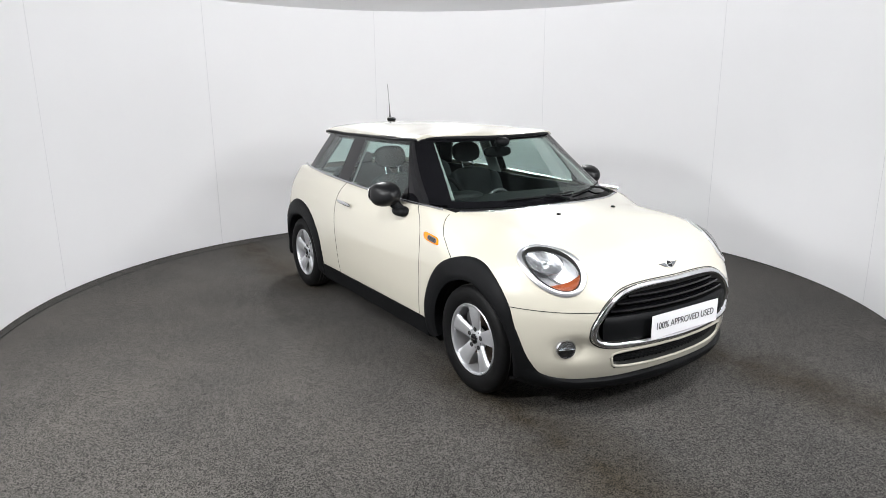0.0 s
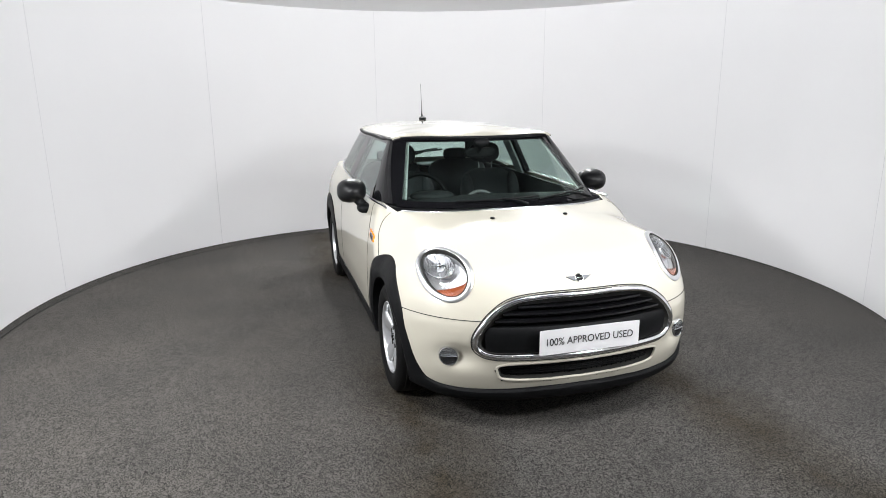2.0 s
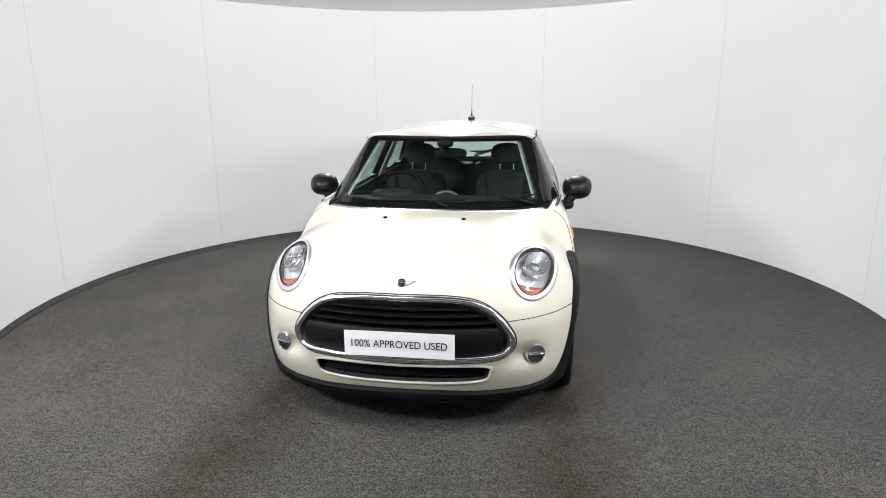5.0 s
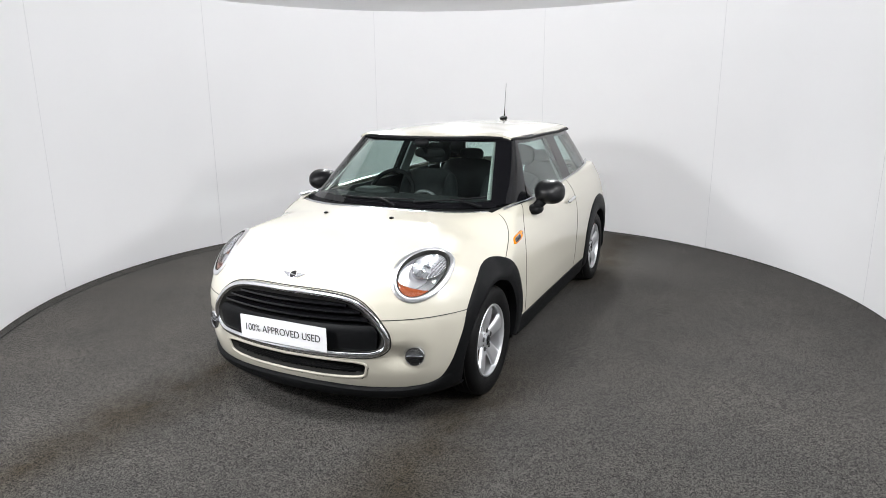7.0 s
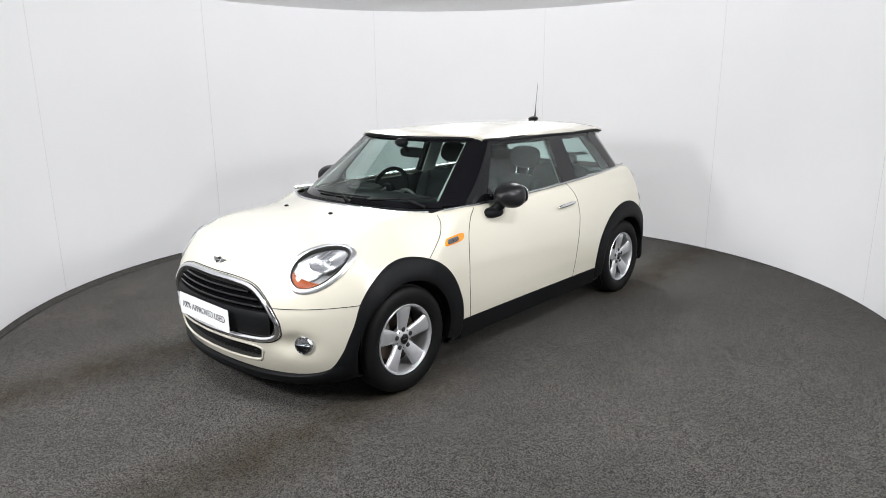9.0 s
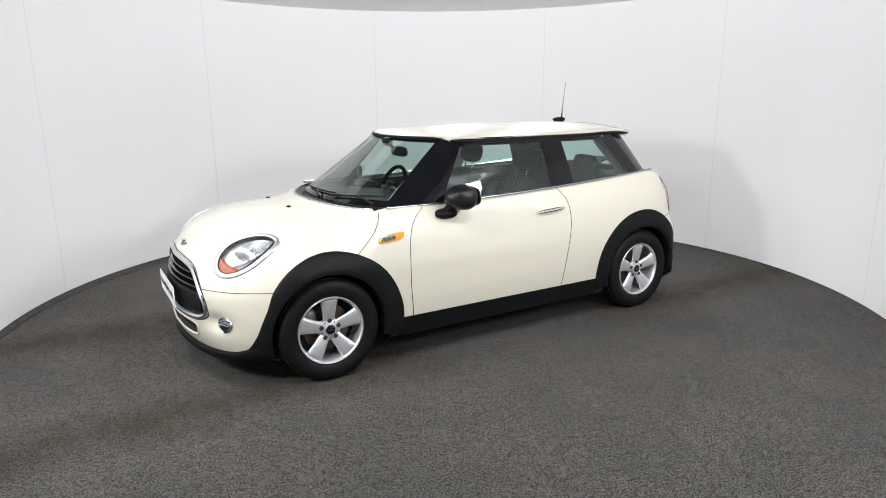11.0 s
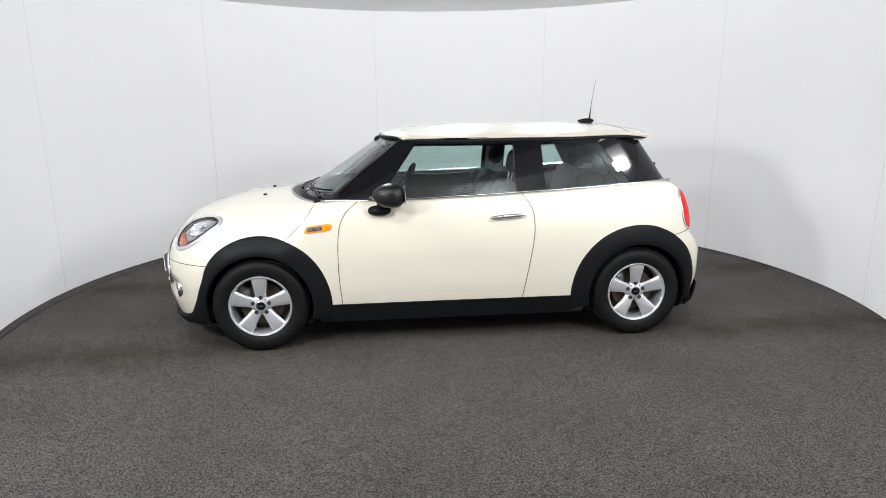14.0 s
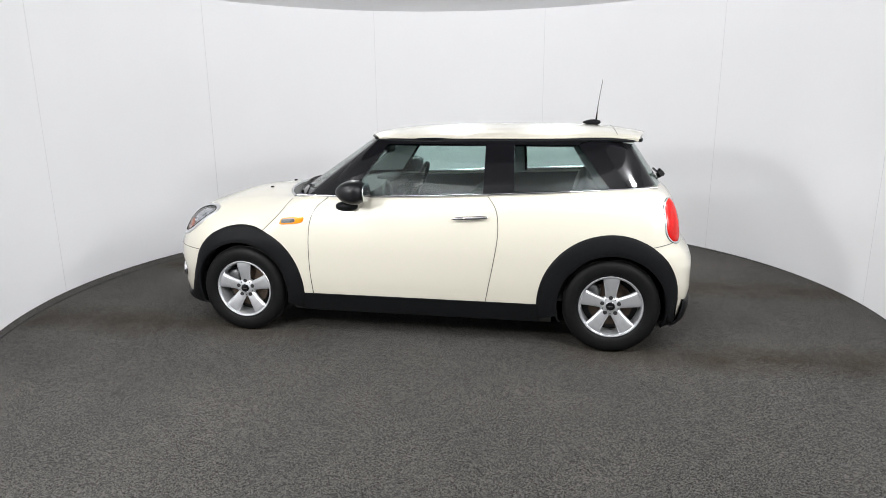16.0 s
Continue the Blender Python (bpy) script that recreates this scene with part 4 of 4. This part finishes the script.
def build_lamps(car):
    for s in (1, -1):
        # headlamp: chrome rim, grey housing, round reflector with bulb, amber strip, clear lens
        lamp = new("headlamp")
        lamp.parent = car
        disc_on("lamp_housing", on_lamp, headlamp_loop(s, -0.006), [0.02, 0.4, 0.8, 0.97, 1.0], [0.046, 0.046, 0.040, 0.015, -0.002], LAMPGREY, lamp)
        ring_on("lamp_rim", on_lamp, headlamp_loop(s, 0.001), 0.027, 0.008, SATIN, lamp, "bright satin headlamp ring", 0.012)
        ring_on("lamp_seal", on_lamp, headlamp_loop(s, -0.014), 0.004, 0.006, GAP, lamp, sink=0.02)
        # round main reflector with its bulb, high and towards the wing
        main = lambda g: headlamp_loop(s, g, 44, 0.012, 0.046, 0.060, 0.082)
        disc_on("reflector", on_lamp, main(0), [0.05, 0.3, 0.6, 0.9, 1.0, 1.05], [0.040, 0.037, 0.028, 0.014, 0.008, 0.044], LENSGREY, lamp)
        P, N = on_lamp(main(0.002))
        tube("reflector_ring", P - N * 0.008, 0.0032, CHROME, lamp, 8, True)
        p, n = on_lamp([(s * (LAMP_AT[0] + 0.020), LAMP_AT[1] + 0.050)])
        blob("bulb_shield", p[0] - n[0] * 0.022, (0.012, 0.012, 0.014), DARKCHROME, lamp, 2, 16)
        tube("bulb_bridge", [p[0] - n[0] * 0.020 + np.array([0, k, 0]) for k in (-0.050, -0.02, 0.0, 0.03)], 0.0035, DARKCHROME, lamp)
        for k in range(9):
            # upright flutes across the bowl
            a0, u = main(0).mean(0), (k - 4) / 4.6
            e = np.array([[a0[0] + u * 0.060 + 0.1585 * v, a0[1] + v] for v in np.linspace(-1, 1, 7) * 0.080 * math.sqrt(1 - u * u)])
            r = np.hypot((e[:, 0] - a0[0] - 0.1585 * (e[:, 1] - a0[1])) / 0.060, (e[:, 1] - a0[1]) / 0.082)
            tube("reflector_flute", mapped(on_lamp, e, np.interp(r, [0, 0.3, 0.6, 0.9, 1.0], [0.039, 0.036, 0.027, 0.013, 0.008])), 0.0016, CHROME, lamp, 5)
        # broad bowl beside and below it
        side_bowl = headlamp_loop(s, 0, 44, -0.018, -0.020, 0.064, 0.098)
        disc_on("side_reflector", on_lamp, side_bowl, [0.05, 0.5, 0.95, 1.0], [0.043, 0.040, 0.030, 0.045], SATIN, lamp)
        # amber strip low in the lamp
        full = headlamp_loop(s, -0.017, 96)
        low = full[full[:, 1] < LAMP_AT[1] - 0.085]
        low = low[np.argsort(low[:, 0])]
        G = []
        for q, d in ((0.0, 0.004), (0.35, 0.006), (0.7, 0.010), (1.0, 0.026)):
            ww = low[:, 1] + (LAMP_AT[1] - 0.082 - 0.016 * np.cos(np.linspace(-1.5, 1.5, len(low))) - low[:, 1]) * q
            G.append(mapped(on_lamp, np.stack([low[:, 0], ww], 1), d))
        patch("indicator_lens", np.array(G), AMBER, lamp, 0.004, "amber indicator lens", outward=(1, 0, 0.5))
        disc_on("lamp_lens", on_lamp, headlamp_loop(s, -0.013), [0.02, 0.3, 0.6, 0.85, 1.0], [-0.010, -0.009, -0.006, -0.003, 0.001], LENS, lamp, "clear headlamp lens").visible_shadow = False
        # fog lamp
        fog = new("fog_lamp")
        fog.parent = car
        q = np.linspace(0, 2 * np.pi, 24, endpoint=False)
        p, _ = on_front(np.stack([s * (0.634 + 0.043 * np.cos(q)), 0.387 + 0.046 * np.sin(q)], 1))
        c = p.mean(0)
        axis = np.linalg.svd(p - c)[2][2]
        axis = Vector(axis if axis[0] > 0 else -axis)
        seat = Matrix.Translation(Vector(c) + 0.008 * axis) @ axis.to_track_quat("Y", "Z").to_matrix().to_4x4()
        for nm, prof, mat in (("fog_ring", [(0.0405, -0.020), (0.0405, 0.006), (0.0425, 0.009), (0.0460, 0.009), (0.0490, 0.004), (0.0530, -0.006), (0.0530, -0.030), (0.0405, -0.030)], CHROME),
                              ("fog_bowl", [(0.0, -0.012), (0.020, -0.010), (0.034, -0.004), (0.0405, 0.003), (0.0405, -0.03), (0.0, -0.03)], GLOSSBLACK)):
            lathe(nm, prof, mat, fog, 40).matrix_local = seat
        # bright upper reflector over a bar, clear lens
        th = np.linspace(0, np.pi, 17)
        rows = [np.stack([r * np.cos(th), np.full(17, d), r * np.sin(th) + 0.001], 1) for r, d in ((0.004, 0.001), (0.018, 0.0025), (0.032, 0.0045), (0.0395, 0.007))]
        patch("fog_reflector", np.array(rows), LENSGREY, fog, 0.002, outward=(0, 1, 0)).matrix_local = seat
        tube("fog_bar", [(x0, 0.0065 + 0.002 * (1 - (x0 / 0.04) ** 2), 0.0) for x0 in np.linspace(-0.0395, 0.0395, 9)], 0.0026, CHROME, fog).matrix_local = seat
        lathe("fog_lens", [(0.0, 0.0125), (0.020, 0.0115), (0.034, 0.0095), (0.0408, 0.0075), (0.0408, 0.0065), (0.0, 0.0110)], LENS, fog, 40, "clear round fog lamp lens").matrix_local = seat
        # side indicator in the wing
        side = lambda xz: on_side(xz, s)
        rep = new("wing_indicator")
        rep.parent = car
        lp = superloop(0.856, 0.802, 0.082, 0.024, 4, 48)
        lp[:, 1] += (0.856 - lp[:, 0]) * 0.09
        lp[:, 0] += (lp[:, 1] - 0.802) * -0.35
        disc_on("indicator_body", side, lp, [0.02, 0.6, 0.93, 1.0], [-0.007, -0.007, -0.006, 0.001], ORANGE, rep, "amber wing indicator")
        l2 = superloop(0.878, 0.801, 0.050, 0.0155, 4, 40)
        l2[:, 1] += (0.872 - l2[:, 0]) * 0.09
        disc_on("indicator_insert", side, l2, [0.02, 0.6, 0.95, 1.0], [-0.0095, -0.0095, -0.009, -0.004], ALLOYDARK, rep)
        for k in (-0.0065, 0.0, 0.0065):
            P, N = side(np.stack([np.linspace(0.834, 0.922, 8), 0.800 + k + (0.872 - np.linspace(0.834, 0.922, 8)) * 0.09], 1))
            tube("insert_fin", P + N * 0.0095, 0.0016, CLAD, rep, 6)
        # tail lamp
        tail = new("tail_lamp")
        tail.parent = car
        lp = superloop(s * 0.697, 0.850, 0.086, 0.132, 2.6, 56)
        lp[:, 0] -= s * (lp[:, 1] - 0.850) * 0.28
        disc_on("tail_lens", on_rear, lp, [0.02, 0.5, 0.8, 0.95, 1.0], [-0.016, -0.014, -0.010, -0.004, 0.004], RED, tail, "red tail lamp lens")
        ring_on("tail_rim", on_rear, lp, 0.014, 0.006, CHROME, tail, "chrome tail lamp ring")
        # door handle
        han = new("door_handle")
        han.parent = car
        P, N = side(np.stack([np.linspace(-0.235, -0.470, 20), np.linspace(0.838, 0.852, 20)], 1))
        r = 0.0135 * np.sqrt(np.clip(1 - np.linspace(-1, 1, 20) ** 4, 0.02, 1))
        tube("handle_bar", P + N * 0.020, r, CHROME, han, 12)
        ribbon("handle_recess", P + np.array([0, 0, -0.014]), N, 0.018, 0.001, GAP, han)
        # belt-line mirror
        mir = new("door_mirror")
        mir.parent = car
        blob("mirror_cap", (0.412, s * 0.876, 1.008), (0.102, 0.099, 0.080), MIRRORCAP, mir, 2.5, 40, taper=0.42)
        blob("mirror_glass", (0.312, s * 0.876, 1.008), (0.006, 0.080, 0.060), CHROME, mir, 2.6, 28)
        blob("mirror_foot", (0.470, s * 0.806, 0.905), (0.074, 0.050, 0.032), CLAD, mir, 2.4, 24)
        tube("mirror_arm", [(0.470, s * 0.806, 0.905), (0.455, s * 0.826, 0.935), (0.435, s * 0.850, 0.970)], [0.034, 0.031, 0.036], CLAD, mir, 14)
        side_panel("mirror_sail", GLOSSBLACK, car, s, 0.475, 0.375, 0.420, 0.405, belt_z(0.47), belt_z(0.375), 1.045, 1.035, 0.012, 0.004, 6, 6)


def build_cowl(car):
    # bright edge and black trough at the screen's foot, with the wipers
    y = np.linspace(-0.70, 0.70, 61)
    x = 1.102 - 0.50 * y * y
    P, N = on_top(np.stack([x, y], 1))
    mid = np.abs(y) < 0.665
    ribbon("cowl_trim", (P + N * 0.002)[mid], N[mid], 0.012, 0.005, DARKCHROME, car, sink=0.02, rounded=True)
    rows = [np.stack([x - 0.006, y, P[:, 2] - 0.006], 1), np.stack([x - 0.05, y, P[:, 2] - 0.022], 1),
            np.stack([np.minimum(screen_x(y, np.full(61, 0.955)), x - 0.07), y, np.full(61, 0.948)], 1)]
    patch("cowl_panel", np.array(rows), CLAD, car, 0.006, outward=(0, 0, 1))
    for y0, z0, y1, z1, pv in ((-0.33, 0.982, 0.20, 0.990, 0.10), (0.20, 0.978, 0.60, 1.004, 0.60)):
        wip = new("wiper")
        wip.parent = car
        yy, zz = np.linspace(y0, y1, 16), np.linspace(z0, z1, 16)
        P = np.stack([screen_x(yy, zz) + 0.012, yy, zz + 0.008], 1)
        tube("wiper_blade", P, 0.006, CLAD, wip, 6)
        mid = P[8]
        base = np.array([float(screen_x(pv, 0.96)) + 0.03, pv, 0.966])
        tube("wiper_arm", [base, base * 0.5 + mid * 0.5 + (0.015, 0, 0.012), mid + (0.004, 0, 0.006)], [0.011, 0.007, 0.006], CLAD, wip, 8)
    # rear wiper stub and roof spoiler seam
    wip = new("rear_wiper")
    wip.parent = car
    yy = np.linspace(-0.06, 0.30, 10)
    P = np.stack([rear_glass_x(yy, np.full(10, 1.085)) - 0.022, yy, 1.085 + 0.02 * (yy / 0.3) ** 2], 1)
    tube("wiper_blade", P, 0.008, CLAD, wip)
    tube("wiper_arm", [(-1.580, 0.0, 1.040), (-1.615, 0.0, 1.055), tuple(P[5] + (-0.02, 0, 0.004)), tuple(P[8] + (-0.012, 0, 0.012))], [0.022, 0.020, 0.013, 0.010], CLAD, wip)
    y = np.linspace(-0.50, 0.50, 40)
    x = -1.245 - 0.04 * y * y
    P = np.stack([x, y, roof_z(x, y)], 1)
    N = np.tile([0, 0, 1.0], (40, 1))
    gap(car, P, N, 0.004)


# ---- the car: inside ----
def build_inside(car):
    for s in (1, -1):
        X, Z = np.meshgrid(np.linspace(0.78, -1.35, 30), np.linspace(0.30, 0.955, 8), indexing="ij")
        G = np.stack([X, s * (0.70 - 0.10 * np.clip((-1.0 - X) / 0.4, 0, 1) + 0.02 * (0.95 - Z)), Z + 0.03 * np.clip(-X, 0, 2) * (Z > 0.9)], 2)
        patch("door_lining", G, TRIM, car, 0.02, outward=(0, -s, 0))
        # pale pillar linings
        side_panel("pillar_lining", GREYTRIM, car, s, -0.455, -0.600, -0.450, -0.595, 0.99, 1.00, 1.31, 1.31, 0.012, -0.045)
        side_panel("pillar_lining", TRIM, car, s, -1.17, -1.33, -0.99, -1.15, 1.02, 1.03, 1.30, 1.31, 0.012, -0.045)
        rows = []
        for z in np.linspace(0, 1, 10):
            zz = 0.985 + (1.325 - 0.985) * z
            y0 = 0.588 - 0.126 * z
            p0 = np.array([float(screen_x(y0, zz)) - 0.050, y0, zz])
            p2 = side_pt(0.475 - 0.255 * z, zz) - (0, 0.035, 0)
            rows.append([p0 + (p2 - p0) * q for q in np.linspace(0, 1, 5)])
        patch("pillar_lining", np.array(rows) * (1, s, 1), GREYTRIM, car, 0.008, outward=(-0.5, -s, 0))
    # headlining
    X, B = np.meshgrid(np.linspace(0.34, -1.36, 30), np.linspace(-1, 1, 15), indexing="ij")
    Y = 0.50 * B
    patch("headlining", np.stack([X, Y, roof_z(X, Y) - 0.05], 2), GREYTRIM, car, 0.01, outward=(0, 0, -1))
    part("cabin_floor", [(0.9, -0.7, 0.22), (0.9, 0.7, 0.22), (-1.5, 0.7, 0.22), (-1.5, -0.7, 0.22), (0.9, -0.7, 0.25), (0.9, 0.7, 0.25), (-1.5, 0.7, 0.25), (-1.5, -0.7, 0.25)],
         [(0, 1, 2, 3), (7, 6, 5, 4)], TRIM, car, smooth=False)
    # dashboard
    prof = [(0.93, 0.93), (0.80, 0.955), (0.62, 0.965), (0.50, 0.962), (0.44, 0.945), (0.42, 0.90), (0.44, 0.80), (0.52, 0.66), (0.55, 0.55)]
    y = np.linspace(-0.695, 0.695, 31)
    G = np.array([[(px - 0.10 * q * q * (px > 0.7), q, pz - 0.02 * abs(q)) for q in y] for px, pz in prof])
    dash = patch("dashboard", G, TRIM, car, 0.02, outward=(0, 0, 1))
    blob("instrument_hood", (0.50, -0.36, 0.965), (0.09, 0.15, 0.030), TRIM, dash, 2.6, 20)
    tube("centre_dial", [(0.418 + 0.01 * math.sin(k), 0.11 * math.cos(k), 0.86 + 0.11 * math.sin(k)) for k in np.linspace(0, 2 * np.pi, 32, endpoint=False)], 0.012, ALLOYDARK, dash, 8, True)
    # steering wheel
    wheel = new("steering_wheel")
    wheel.parent = car
    c, k = np.array([0.255, -0.365, 0.908]), radians(24)
    e1, e2 = np.array([0, 1.0, 0]), np.array([-math.sin(k), 0, math.cos(k)]) * -1
    tube("wheel_rim", [c + 0.182 * (math.cos(q) * e1 + math.sin(q) * e2) for q in np.linspace(0, 2 * np.pi, 48, endpoint=False)], 0.016, CLAD, wheel, 10, True)
    blob("wheel_hub", c + (0.02, 0, 0), (0.03, 0.075, 0.065), CLAD, wheel, 2.6, 20, turn=(0, -24, 0))
    for q in (0, 180, 270 - 180):
        d = math.cos(radians(q)) * e1 + math.sin(radians(q)) * e2
        tube("wheel_spoke", [c + 0.05 * d + (0.01, 0, 0), c + 0.175 * d], [0.018, 0.014], ALLOYDARK if q != 90 else CLAD, wheel)
    tube("wheel_column", [c + (0.02, 0, 0), c + (0.26, 0, -0.09)], 0.04, TRIM, wheel)
    # inside mirror
    inner = new("inside_mirror")
    inner.parent = car
    blob("mirror_case", (0.38, 0.02, 1.228), (0.022, 0.115, 0.036), CLAD, inner, 3, 20)
    tube("mirror_stem", [(0.40, 0.0, 1.235), (0.46, 0.0, 1.300)], 0.014, CLAD, inner)
    blob("mirror_foot", (0.462, 0.0, 1.300), (0.03, 0.055, 0.03), CLAD, inner, 2.5, 16, turn=(0, 34, 0))
    # seats
    for s in (1, -1):
        seat = new("front_seat")
        seat.parent = car
        seat_set(seat, -0.02, s * 0.36, 0.25)
    for s in (1, -1):
        seat = new("rear_seat")
        seat.parent = car
        blob("rear_cushion", (-0.80, s * 0.31, 0.56), (0.26, 0.28, 0.09), CLOTH, seat, 4, 24)
        blob("rear_backrest", (-1.06, s * 0.31, 0.82), (0.075, 0.28, 0.24), CLOTH, seat, 4, 24, turn=(0, -14, 0))
        blob("headrest", (-1.13, s * 0.31, 1.095), (0.045, 0.115, 0.055), CLOTH, seat, 3, 20, turn=(0, -10, 0))
        blob("parcel_shelf", (-1.33, s * 0.28, 0.985), (0.17, 0.27, 0.012), TRIM, seat, 6, 16)


def seat_set(seat, x, y, z):
    blob("cushion", (x, y, z + 0.24), (0.27, 0.245, 0.09), CLOTH, seat, 3.6, 24, turn=(0, -6, 0))
    back = blob("backrest", (x - 0.345, y, z + 0.515), (0.075, 0.235, 0.275), CLOTH, seat, 3.4, 32, turn=(0, -16, 0))
    for k in (-1, 1):
        blob("bolster", (x - 0.29, y + k * 0.195, z + 0.52), (0.075, 0.05, 0.24), CLOTH, back, 2.6, 20, turn=(0, -16, 0))
        tube("headrest_post", [(x - 0.430, y + k * 0.055, z + 0.76), (x - 0.452, y + k * 0.055, z + 0.85)], 0.006, DARKCHROME, seat, 8)
    blob("headrest", (x - 0.470, y, z + 0.905), (0.050, 0.130, 0.083), CLOTH, seat, 2.8, 28, turn=(0, -12, 0))


# ---- the car, put together ----
def build_car():
    car = new("car")
    tagged(car, "cream white three-door hatchback with black trim on a turntable", "car")
    build_shell(car)
    build_gaps(car)
    build_glasshouse(car)
    build_roof(car)
    build_cladding(car)
    build_front(car)
    build_lamps(car)
    build_cowl(car)
    build_inside(car)
    build_wheels(car)
    return car


car = build_car()


# ---- the turning ----
def motions():
    rows_car, rows_table = [], []
    for k in range(17):
        turn = Matrix.Rotation(radians(-56.109 - 8.3598 * k), 4, "Z")
        rows_table.append((float(k), turn))
        rows_car.append((float(k), turn @ Matrix.Translation((0.104, 0.021, 0.0))))
    walk(turntable, rows_table)
    walk(car, rows_car)


motions()
